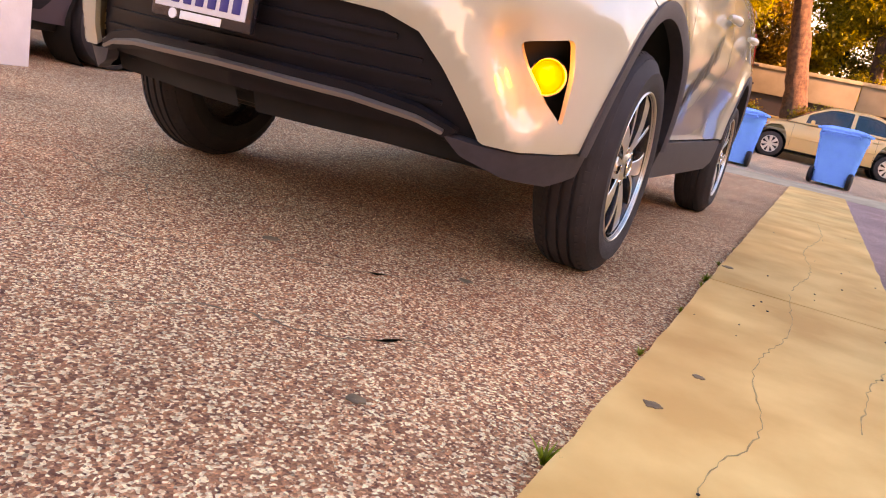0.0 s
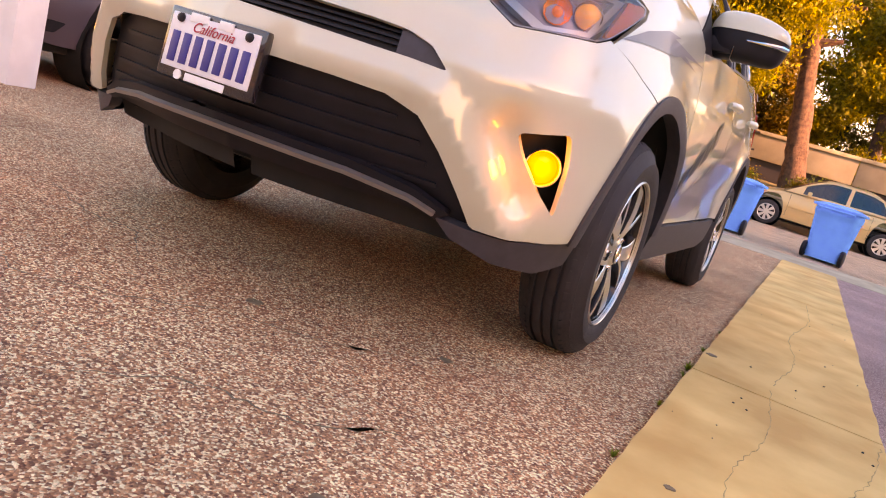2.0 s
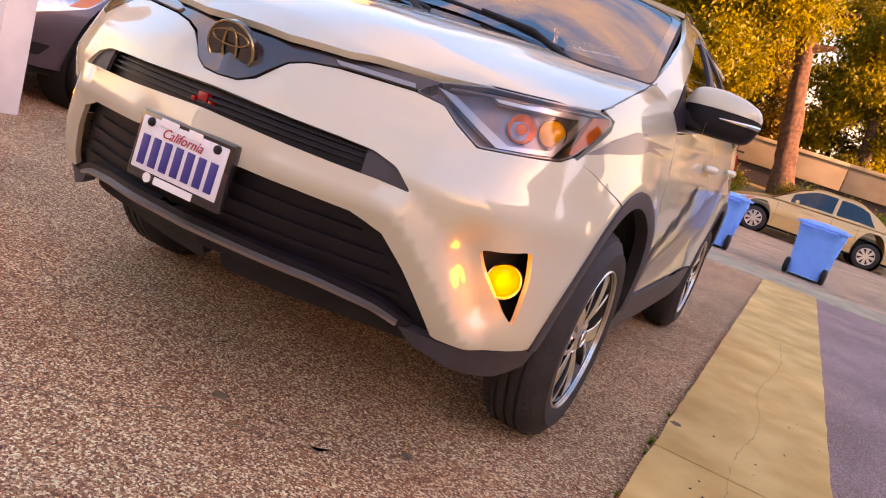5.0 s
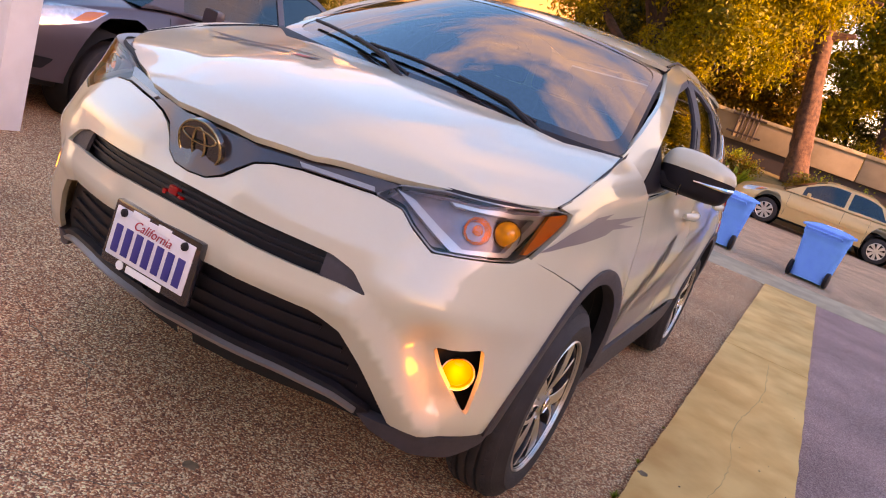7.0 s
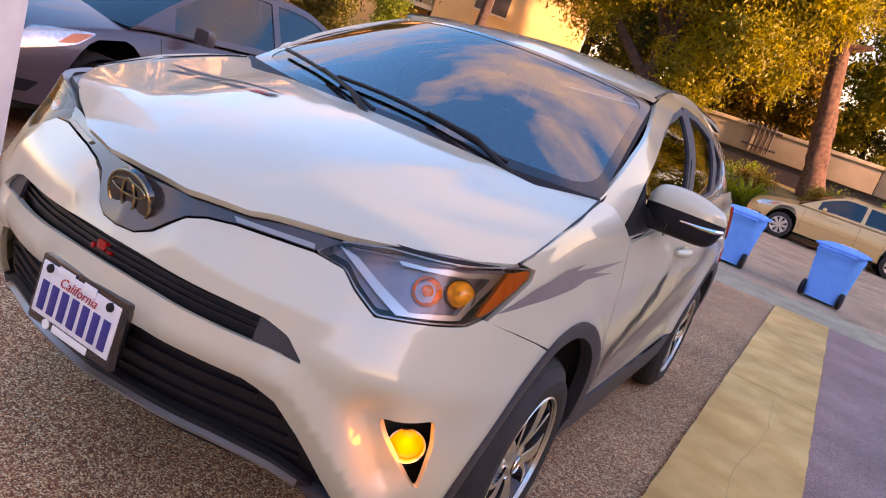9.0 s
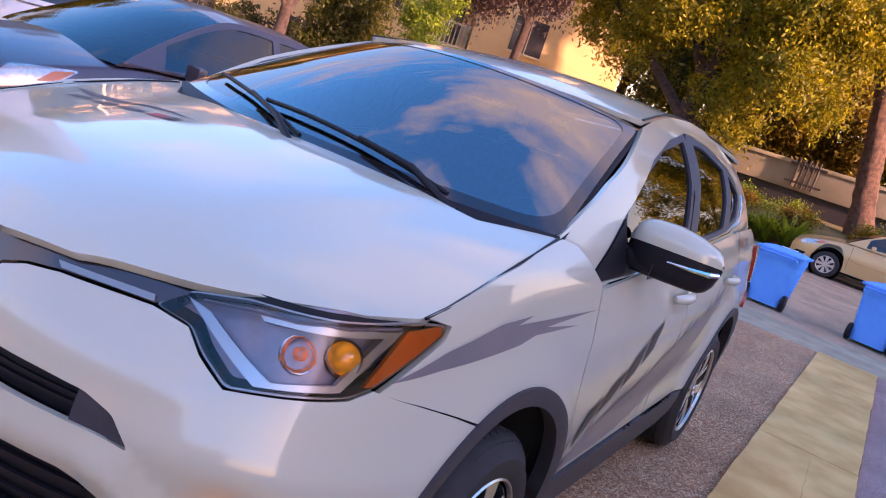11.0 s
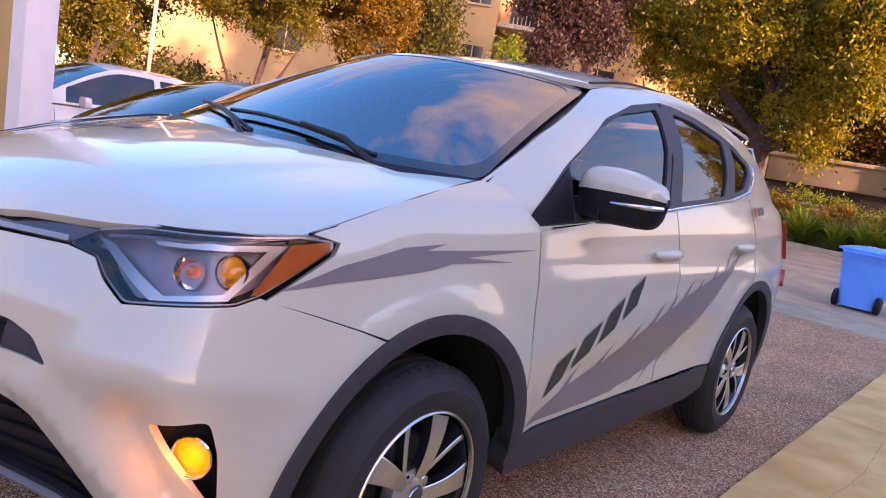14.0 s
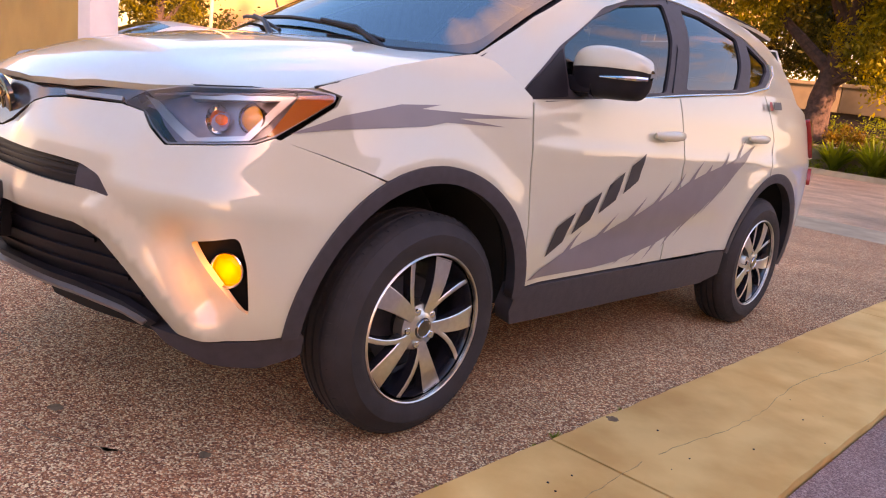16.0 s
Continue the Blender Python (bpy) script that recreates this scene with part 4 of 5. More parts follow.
    # inner liners; the near-black shell paints the shade behind the panel gaps
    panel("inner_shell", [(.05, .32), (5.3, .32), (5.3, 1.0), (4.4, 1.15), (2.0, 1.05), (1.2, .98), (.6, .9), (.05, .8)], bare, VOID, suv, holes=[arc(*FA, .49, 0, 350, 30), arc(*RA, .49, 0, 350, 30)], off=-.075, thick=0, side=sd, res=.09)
    for yc in (.93, 3.59):
        wl_ = bmesh.new()
        for i in range(24):
            a0, a1 = radians(4 + 172 * i / 24), radians(4 + 172 * (i + 1) / 24)
            q = [(sd * x, yc + .475 * math.cos(a), .375 + .475 * math.sin(a)) for x, a in ((.52, a0), (.895, a0), (.895, a1), (.52, a1))]
            wl_.faces.new([wl_.verts.new(p) for p in q])
        bmesh.ops.remove_doubles(wl_, verts=wl_.verts, dist=1e-4)
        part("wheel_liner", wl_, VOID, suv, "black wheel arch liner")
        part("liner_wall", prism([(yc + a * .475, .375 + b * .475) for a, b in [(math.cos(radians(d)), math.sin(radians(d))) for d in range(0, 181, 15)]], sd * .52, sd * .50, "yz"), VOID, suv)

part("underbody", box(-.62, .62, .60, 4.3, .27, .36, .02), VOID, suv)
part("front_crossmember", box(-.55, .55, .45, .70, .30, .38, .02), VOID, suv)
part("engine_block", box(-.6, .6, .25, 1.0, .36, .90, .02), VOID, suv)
panel("roof", sym([(0, 1.712), (.35, 1.765), (.55, 1.855), (.635, 1.915), (.60, 2.15), (.567, 2.36), (.535, 2.60), (.525, 2.85), (.52, 3.2), (.54, 3.5), (.585, 3.75), (.60, 3.93), (.4, 4.06), (0, 4.10)]), roof_at, PAINT, suv, res=.05, label="white roof")
for sd in (1, -1):
    part("roof_ditch", tube([(sd * x, y, roof_at(x, y)[2] + .002) for x, y in ((.632, 1.92), (.60, 2.15), (.568, 2.36), (.537, 2.6), (.525, 2.85), (.522, 3.2), (.54, 3.5), (.58, 3.75))], .005, 6), BLACK, suv)
full = rounded([(-1, 0), (1, 0), (1, 1), (-1, 1)], .08, 4)
clear = rounded([(-.955, .075), (.955, .075), (.955, .965), (-.955, .965)], .12, 5)
panel("screen_border", full, screen, GLOSS, suv, holes=[clear], off=.002, thick=.0, res=.06, label="black windscreen border")
panel("screen_seal", [(-1.01, 0), (1.01, 0), (1.02, 1), (-1.02, 1)], screen, BLACK, suv, holes=[clear], off=-.012, thick=0, res=.06)
panel("windscreen", full, screen, WINDSHIELD, suv, off=0, thick=0, res=.06, label="curved windscreen reflecting sky")
panel("cowl", [(-1.05, -.13), (-.6, -.10), (.6, -.10), (1.03, -.12), (1.0, .02), (-1.03, .03)], screen, BLACK, suv, off=.003, thick=.03, res=.06, label="black cowl below the windscreen")
for pts in ([(.62, .02), (.3, .10), (-.05, .135), (-.35, .13)], [(-.02, .03), (-.35, .11), (-.68, .15), (-.86, .16)]):
    q = [tuple(p) for p in curve_through([screen(u, v, .022) for u, v in pts], 8)]
    wp = part("wiper", tube(q, .0075, 8), BLACK, suv, "black wiper blade")
    part("wiper_arm", tube([screen(pts[0][0] + .06, -.05, .02), screen(pts[0][0] - .15, .05, .045), screen(pts[1][0] - .1, pts[1][1] + .01, .035)], [.014, .010, .007], 8), BLACK, wp)
part("mirror_stem", tube([screen(0, .93, -.02), screen(0, .86, -.06)], .012, 8), BLACK, suv)
part("rear_view_mirror", box(-.11, .11, 1.62, 1.65, 1.50, 1.565, .012), BLACK, suv)
panel("tailgate", sym([(0, 1.62), (.56, 1.58), (.66, 1.25), (.70, .95), (.68, .55), (0, .5)]), tailgate, PAINT, suv, res=.08, label="white tailgate")
panel("rear_window", sym([(0, 1.58), (.48, 1.54), (.56, 1.27), (0, 1.2)]), tailgate, TINTED, suv, off=.006, thick=0, res=.1)
panel("rear_bumper", sym([(0, .45), (.70, .42), (.72, .62), (.70, .72), (0, .70)]), tailgate, PLASTIC, suv, off=.03, thick=.1, res=.1, label="dark plastic rear bumper")
# inside the cabin
dash = part("dashboard", grid(lambda u, v: (-.74 + 1.48 * u, 1.02 + .46 * v + .15 * (2 * u - 1) ** 2, 1.175 - .10 * v ** 3 - .02 * (2 * u - 1) ** 2), 16, 8), DASH, suv, "dark dashboard")
part("dash_front", box(-.72, .72, 1.50, 1.62, .75, 1.09, .04), DASH, suv)
part("cabin_floor", box(-.72, .72, 1.1, 4.3, .40, .55, .02), VOID, suv)
part("headliner", grid(lambda u, v: (-.56 + 1.12 * u, 1.95 + 2.0 * v, roof_at(-.56 + 1.12 * u, 1.95 + 2.0 * v)[2] - .035), 6, 8), SEAT, suv)
def seat_at(x, y):
    st = part("seat", box(x - .25, x + .25, y, y + .5, .62, .78, .05), SEAT, suv, "dark fabric seat")
    part("backrest", box(-.24, .24, -.07, .07, 0, .62, .05), SEAT, st, at=Matrix.Translation((x, y + .52, .72)) @ Euler((radians(-14), 0, 0)).to_matrix().to_4x4())
    part("headrest", box(x - .13, x + .13, y + .60, y + .69, 1.33, 1.50, .035), SEAT, st)
for x in (-.38, .38):
    seat_at(x, 1.95)
for x in (-.42, .0, .42):
    seat_at(x, 2.85)
part("steering_wheel", ring(.185, .185, .016), DASH, suv, "dark steering wheel", at=Matrix.Translation((.38, 1.78, 1.03)) @ Euler((radians(-22), 0, 0)).to_matrix().to_4x4())

# side and hood decals
for sd in (1, -1):
    up = [(2.30, .560), (2.52, .612), (2.72, .675), (2.90, .735), (3.05, .785), (3.20, .832), (3.36, .870), (3.52, .905), (3.68, .940)]
    dn = [(3.66, .845), (3.52, .765), (3.40, .700), (3.28, .640), (3.16, .590), (3.03, .555), (2.90, .530), (2.74, .505)]
    q = random.Random(5)
    splash = [(2.075, .475)]
    for a, b in up:
        l = q.uniform(.06, .15)
        splash += [(a, b), (a + l * .92, b + l * .72), (a + .045, b + .008)]
    splash += [(3.94, 1.018)]
    for a, b in dn:
        l = q.uniform(.07, .17)
        splash += [(a, b), (a - l * .92, b - min(l * .62, b - .482)), (a - .040, b - .010)]
    splash += [(2.52, .482)]
    panel("side_decal", splash, skin, DECAL, suv, off=.0025, thick=0, side=sd, res=.04, label="grey brushed side stripe decal")
    for s0 in (0, 1, 2, 3):
        s, z = 2.175 + .152 * s0, .552 + .077 * s0
        panel("lettering_bar", [(s, z), (s + .105, z + .052), (s + .148, z + .165), (s + .042, z + .112)], skin, DECAL_HOOD, suv, off=.004, thick=0, side=sd, res=.04)
    wing = [(1.06, .942), (1.22, 1.0), (1.42, 1.045), (1.58, 1.055), (1.50, 1.038), (2.01, 1.04), (1.66, 1.02), (1.88, 1.005), (1.60, 1.005), (1.52, .99), (1.20, .962)]
    panel("fender_decal", wing, skin, DECAL, suv, off=.0025, thick=0, side=sd, res=.04, label="grey brushed fender stripe decal")
    panel("pillar_mark", [(4.10, 1.245), (4.14, 1.248), (4.14, 1.205), (4.10, 1.20)], bare, REDV, suv, off=.022, thick=0, side=sd)
    panel("pillar_mark", [(4.155, 1.248), (4.28, 1.255), (4.28, 1.215), (4.155, 1.208)], bare, DECAL_HOOD, suv, off=.022, thick=0, side=sd)
panel("hood_mark", [(-0.29, 0.617), (-0.215, 0.637), (-0.21, 0.677), (-0.285, 0.657)], bonnet, REDV, suv, off=.002, thick=0)
panel("hood_mark", [(-0.242, 0.632), (-0.21, 0.64), (-0.205, 0.68), (-0.235, 0.67)], bonnet, DECAL_HOOD, suv, off=.0035, thick=0)
for x0 in (-.62, -.50, -.385):
    panel("hood_mark", [(x0 - .02, .60), (x0 + .07, .612), (x0 + .08, .642), (x0 - .008, .632)], bonnet, DECAL_HOOD, suv, off=.002, thick=0)
panel("hood_stripe", [(-.74, .70), (-.60, .655), (-.5, .66), (-.3, .70), (-.18, .71), (-.3, .715), (-.48, .685), (-.6, .69)], bonnet, DECAL_HOOD, suv, off=.002, thick=0)


# ---- wheels ----
def wheel(parent, at, R=.36, rim=.240, width=.208, spokes=5, steel=False):
    w = part("wheel", lathe([(-.13, .001), (-.13, .16), (-.105, .16), (-.105, .001)], 32, closed=False), VOID, parent, "tyre on a two-tone alloy rim", at=at)
    prof = [(-width, rim - .01), (-width + .004, rim + .012), (-width - .008, rim + .05), (-width + .008, R - .035), (-width + .03, R - .008)]
    for i in range(5):
        a = -width + .035 + (width - .07) * i / 4.0
        if 0 < i < 4:
            prof += [(a - .006, R), (a - .0045, R - .009), (a + .0045, R - .009), (a + .006, R)]
    prof += [(-.03, R - .008), (-.018, R - .02), (-.006, R - .042), (.008, rim + .065), (.008, rim + .03), (.0, rim + .012), (-.006, rim - .004)]
    ty = lathe(prof, 72)
    part("tyre", ty, RUBBER, w, "black rubber tyre")
    # shoulder blocks, those at the outer edge and those at the inner edge
    for s0, s1 in ((-.048, -.018), (-width + .018, -width + .05)):
        out = s0 > -.1
        ra, rb = (R + .001, R - .018) if out else (R - .018, R + .001)
        V, F = [], []
        for i in range(64):
            k = len(V)
            for f in (1, .97):
                for a in (2 * math.pi * i / 64, 2 * math.pi * i / 64 + .066):
                    for x, q in ((s0, ra), (s1, rb)):
                        V.append((x, q * f * math.cos(a), q * f * math.sin(a)))
            F += [tuple(k + m for m in q) for q in ((0, 1, 3, 2), (0, 1, 5, 4), (2, 3, 7, 6), (0, 2, 6, 4), (1, 3, 7, 5))]
        me_ = bpy.data.meshes.new("tread")
        me_.from_pydata(V, [], F)
        part("tread", me_, RUBBER, w)["kind"] = "stuff"
    rm = part("rim", lathe([(-.012, rim - .004), (.001, rim - .001), (.003, rim + .002), (.001, rim + .005), (-.008, rim + .009)], 64), MACHINED, w, "machined alloy rim")
    part("barrel", lathe([(-.012, rim - .0125), (-.03, rim - .021), (-.15, rim - .034), (-.155, .05)], 48), RIMDARK, rm)
    part("disc", lathe([(-.10, .06), (-.10, .15), (-.115, .15), (-.115, .06)], 40), PLASTIC, rm, "brake disc")
    for k in range(spokes):
        a0 = 2 * math.pi * k / spokes + radians(18)
        for da, w0, w1, mm in ((radians(9), .026, .058, MACHINED), (radians(-24), .012, .014, MACHINED)):
            b = bmesh.new()
            rows = []
            for j in range(6):
                t = j / 5
                rr = .045 + (rim - .055) * t
                ang = a0 + da * (t ** .7) * 1.15
                hw = (w0 + (w1 - w0) * t) * .5 * 1.35
                x = -.022 + .008 * math.sin(math.pi * t) + .008 * t
                cy, cz = math.cos(ang), math.sin(ang)
                rows.append([b.verts.new((x + dx, rr * cy - q * cz, rr * cz + q * cy)) for q, dx in ((-hw - .004, -.03), (-hw, -.002), (-hw + .003, 0), (hw - .003, 0), (hw, -.002), (hw + .004, -.03))])
            for r0, r1 in zip(rows, rows[1:]):
                for i in range(5):
                    f = b.faces.new((r0[i], r0[i + 1], r1[i + 1], r1[i]))
                    f.material_index = 0 if i in (1, 2, 3) else 1
            me_ = bpy.data.meshes.new("spoke")
            bmesh.ops.recalc_face_normals(b, faces=b.faces)
            b.to_mesh(me_)
            b.free()
            me_.materials.append(mm)
            me_.materials.append(RIMDARK)
            part("spoke", me_, mm, rm)
        an = a0 + radians(48)
        nut = lathe([(-.045, .012), (-.018, .012), (-.016, .009), (-.016, .0005)], 8)
        bmesh.ops.translate(nut, vec=(0, .057 * math.cos(an), .057 * math.sin(an)), verts=nut.verts)
        part("lug_nut", nut, CHROME, rm)
    part("hub", lathe([(-.06, .085), (-.03, .075), (-.022, .05), (-.012, .036), (-.012, .034)], 32), MACHINED, rm)
    part("hub_cap", lathe([(-.012, .035), (-.008, .032), (-.007, .0005)], 28), GLOSS, rm, "gloss black hub cap")
    part("cap_ring", lathe([(-.0085, .030), (-.005, .028), (-.0085, .026)], 28), CHROME, rm)
    return w


WL = wheel(suv, pose(.922, .928, .362, -26, 0, 0), R=.362)
FLIP = Euler((0, 0, math.pi)).to_matrix().to_4x4()
copy_thing(WL, pose(.91, 3.59, .362, 40, 0, 0))
copy_thing(WL, pose(-.92, .935, .362) @ FLIP)
copy_thing(WL, pose(-.905, 3.59, .362, 30) @ FLIP)

suv.matrix_basis = Matrix.Translation((.012, 0, 0)) @ Matrix.Diagonal((.996, 1, 1, 1))


# ---- other parked cars ----
def saloon(label, paint, at, hatch=False, L=4.52, glassm=None):
    car = thing("sedan", label, "car", at=at)
    glassm = glassm or SMOKEGLASS
    hoodz = lambda y: smooth_at([0, .12, .5, 1.15, 1.6, 3.4, 3.9, L - .1, L], [.60, .74, .86, .97, .98, 1.0, .99, .90, .62], y)
    halfw = lambda y: smooth_at([0, .1, .35, .9, 2.2, 3.7, L - .3, L], [.52, .68, .80, .865, .88, .87, .80, .60], y)
    def hull(u, v, o=0.0):
        """u runs along the car, v round the half section from sill to middle."""
        y = u * L
        w, h = halfw(y), hoodz(y)
        z0 = .26 + .10 * (max(0, .3 - y) + max(0, y - L + .3))
        if v < .62:
            t = v / .62
            x = w * (1 - .05 * (1 - t) ** 2 - .10 * t ** 4)
            z = z0 + (h - .07 - z0) * t
        else:
            t = (v - .62) / .38
            x = w * .90 * (1 - t)
            z = h - .07 + .07 * math.sin(t * math.pi / 2) ** .8 + .03 * t
        return (x + o, y - (o if u < .5 else -o) * .2, z + .3 * o)
    arch = lambda cy: [((cy + .36 * math.cos(radians(a))) / L, max(0.0, (.30 + .36 * math.sin(radians(a)) - .26) / (.62 * 1.08))) for a in range(-12, 193, 12)]
    for sd in (1, -1):
        outl = [(0.0, .0)]
        for cy in (.86, L - .99):
            outl += [(p[0], min(.56, p[1])) for p in reversed(arch(cy))]
        outl += [(1.0, .0), (1.0, 1.0), (0.0, 1.0)]
        panel("body_side", outl, hull, paint, car, side=sd, res=.03, thick=.0, label="painted body side")
        for cy in (.86, L - .99):
            part("wheel_liner", lathe([(0, .37), (.3, .37), (.3, .01)], 24), VOID, car, at=Matrix.Translation((sd * .84, cy, .30)) @ (FLIP if sd > 0 else Matrix()))
    A, B, C, D = (1.10, 1.95, 3.15, 3.95) if not hatch else (1.0, 2.0, 3.3, 4.15)
    top = 1.45
    def green(y, t, o=0.0):
        """The cabin's side: t from 0 at the belt to 1 at the roof."""
        zb = hoodz(y) - .045
        zr = smooth_at([A, B, (B + C) / 2, C, D], [zb, top - .04, top, top - .05, zb], y) if A < y < D else zb
        z = zb + (zr - zb) * t
        x = .80 - .26 * max(0, (z - .95) / .5) - .04 * (abs(y - 2.5) / 1.5) ** 2
        return (x + o, y, z + .3 * o)
    for sd in (1, -1):
        whole = [(A + .02, 0), (D - .02, 0), (D - .02, 1), (A + .02, 1)]
        gl1 = rounded([(A + .42, .12), ((B + C) / 2 - .05, .10), ((B + C) / 2 - .03, .90), (B + .12, .90), (A + .45, .85)], .03, 2)
        gl2 = rounded([((B + C) / 2 + .04, .10), (D - .45, .14), (C + .12, .86), ((B + C) / 2 + .05, .90)], .03, 2)
        panel("cabin_side", whole, green, paint, car, holes=[gl1, gl2], side=sd, res=.06, thick=.01)
        for g_ in (gl1, gl2):
            panel("side_window", g_, green, glassm, car, side=sd, off=-.008, thick=0, res=.1, label="side window")
        mir = part("door_mirror", box(.86, 1.02, A + .52, A + .62, .93, 1.06, .035) if sd > 0 else box(-1.02, -.86, A + .52, A + .62, .93, 1.06, .035), paint, car)
        for yy in (1.95, 3.05):
            p = hull(yy / L, .53)
            part("door_handle", box(sd * p[0] - .012, sd * p[0] + .016, yy, yy + .17, p[2] - .012, p[2] + .012, .006), paint, car)
        part("side_moulding", tube([(sd * (hull(y / L, .30)[0] + .004), y, hull(y / L, .30)[2]) for y in (1.25, 1.8, 2.4, 3.0, 3.15)], .013, 6), paint, car)
        for y in (1.28, (B + C) / 2, L - 1.36):
            part("door_seam", tube([(sd * (hull(y / L, v)[0] + .001), y, hull(y / L, v)[2]) for v in (.08, .2, .35, .5, .6)], .004, 5), BLACK, car)
        panel("headlamp", rounded([(.035, .56), (.075, .66), (.165, .60), (.13, .52), (.05, .47)], .012, 3), hull, LENSCLEAR, car, side=sd, off=.006, thick=.02, label="clear headlamp with orange corner")
        panel("indicator", rounded([(.10, .53), (.125, .60), (.16, .595), (.13, .53)], .008, 2), hull, AMBER, car, side=sd, off=.009, thick=.01, label="orange indicator")
        panel("tail_lamp", rounded([(.93, .46), (.985, .44), (.985, .60), (.94, .62)], .01, 2), hull, REDLENS, car, side=sd, off=.006, thick=.02, label="red tail lamp")
        panel("fog_slot", rounded([(.012, .10), (.035, .22), (.085, .20), (.07, .10)], .01, 2), hull, BLACK, car, side=sd, off=.004, thick=.01)
    roofl = lambda u, v: (lambda y, q: ((green(y, 1)[0]) * q, y, green(y, 1)[2] + .05 * (1 - q * q)))(B - .02 + (C - B + .04) * v, 2 * u - 1)
    part("roof", grid(roofl, 10, 10), paint, car, "painted roof")
    def slope(y0, y1, o=0):
        def f(u, v):
            y = y0 + (y1 - y0) * v
            q = 2 * u - 1
            g0 = green(y, 1)
            return (g0[0] * q, y - (.12 if y0 < 2 else -.12) * (1 - q * q) * (1 - v), g0[2] + .05 * (1 - q * q) * v + o)
        return f
    part("windscreen", grid(slope(A + .02, B), 12, 10), glassm, car, "windscreen reflecting sky")
    part("rear_window", grid(slope(D - .02, C), 12, 10), glassm, car, "rear window")
    part("grille", box(-.38, .38, -.012, .06, .52, .60, .012), BLACK, car)
    part("underbody", box(-.70, .70, .2, L - .2, .20, .40, .03), VOID, car)
    part("cabin_floor", box(-.72, .72, 1.2, 3.6, .45, .60, .03), SEAT, car)
    for x in (-.36, .36):
        st = part("seat", box(x - .24, x + .24, 2.0, 2.14, .55, 1.12, .05), SEAT, car)
    part("rear_seat", box(-.62, .62, 2.95, 3.12, .55, 1.08, .05), SEAT, car)
    part("dashboard", box(-.70, .70, 1.15, 1.55, .80, .96, .04), DASH, car)
    tyre = lathe([(-.19, .19), (-.195, .25), (-.18, .295), (-.16, .305), (-.03, .305), (-.01, .295), (.005, .25), (.0, .20), (-.02, .19)], 40)
    w = part("wheel", lathe([(-.10, .001), (-.10, .19), (-.02, .195), (.0, .2)], 32), RIMDARK, car, "tyre on a silver multi-spoke rim", at=Matrix.Translation((.87, .86, .305)))
    part("tyre", tyre, RUBBER, w)
    for k in range(8):
        a = 2 * math.pi * k / 8
        b = prism([(.03, -.018), (.19, -.042), (.19, .042), (.03, .018)], -.03, -.006, "xy")
        bmesh.ops.transform(b, matrix=Euler((a, 0, 0)).to_matrix().to_4x4() @ Matrix(((0, 0, 1, 0), (1, 0, 0, 0), (0, 1, 0, 0), (0, 0, 0, 1))), verts=b.verts)
        part("spoke", b, SILVER, w)
    part("rim_lip", lathe([(.0, .205), (.004, .198), (-.004, .188), (-.02, .186)], 40), SILVER, w)
    part("hub_cap", lathe([(-.03, .05), (-.002, .045), (.0, .001)], 24), SILVER, w)
    copy_thing(w, Matrix.Translation((.87, L - .99, .305)))
    copy_thing(w, Matrix.Translation((-.87, .86, .305)) @ FLIP)
    copy_thing(w, Matrix.Translation((-.87, L - .99, .305)) @ FLIP)
    return car


LENSCLEAR = mat("headlamp_lens", (0.62, 0.58, 0.56), 0.08, 0.6, 1.0, vary=0.2, scale=18)
saloon("dark grey hatchback parked under the carport wall", GREYPAINT, pose(-4.16, 1.72, 0), hatch=True)
saloon("white sedan parked beyond a dark grey car", WHITEPAINT, pose(-7.9, 2.3, 0), hatch=True)
saloon("champagne gold sedan parked along the far kerb", GOLDPAINT, pose(-.62, 20.15, ground_z(0, 20) - .01, 0, 0, -88))

# ---- carport post and wall ----
post = thing("post", "white painted square carport post", "post", kind="structure")
part("shaft", prism([(-3.20, 0), (-3.00, 0), (-3.15, 3.2), (-3.35, 3.2)], 1.50, 1.70, "xz", bevel=.008), WHITEP, post)
tagged(part("wall_carport", prism([(-14, 0), (-3.21, 0), (-3.36, 3.2), (-14, 3.2)], 1.55, 1.68, "xz"), STUCCO, smooth=False), "tan stucco carport wall", "wall", kind="structure")
tagged(part("baseboard", box(-14, -3.22, 1.535, 1.548, 0, .12), STUCCO, smooth=False), "low stucco plinth at the wall foot", "plinth", kind="structure")


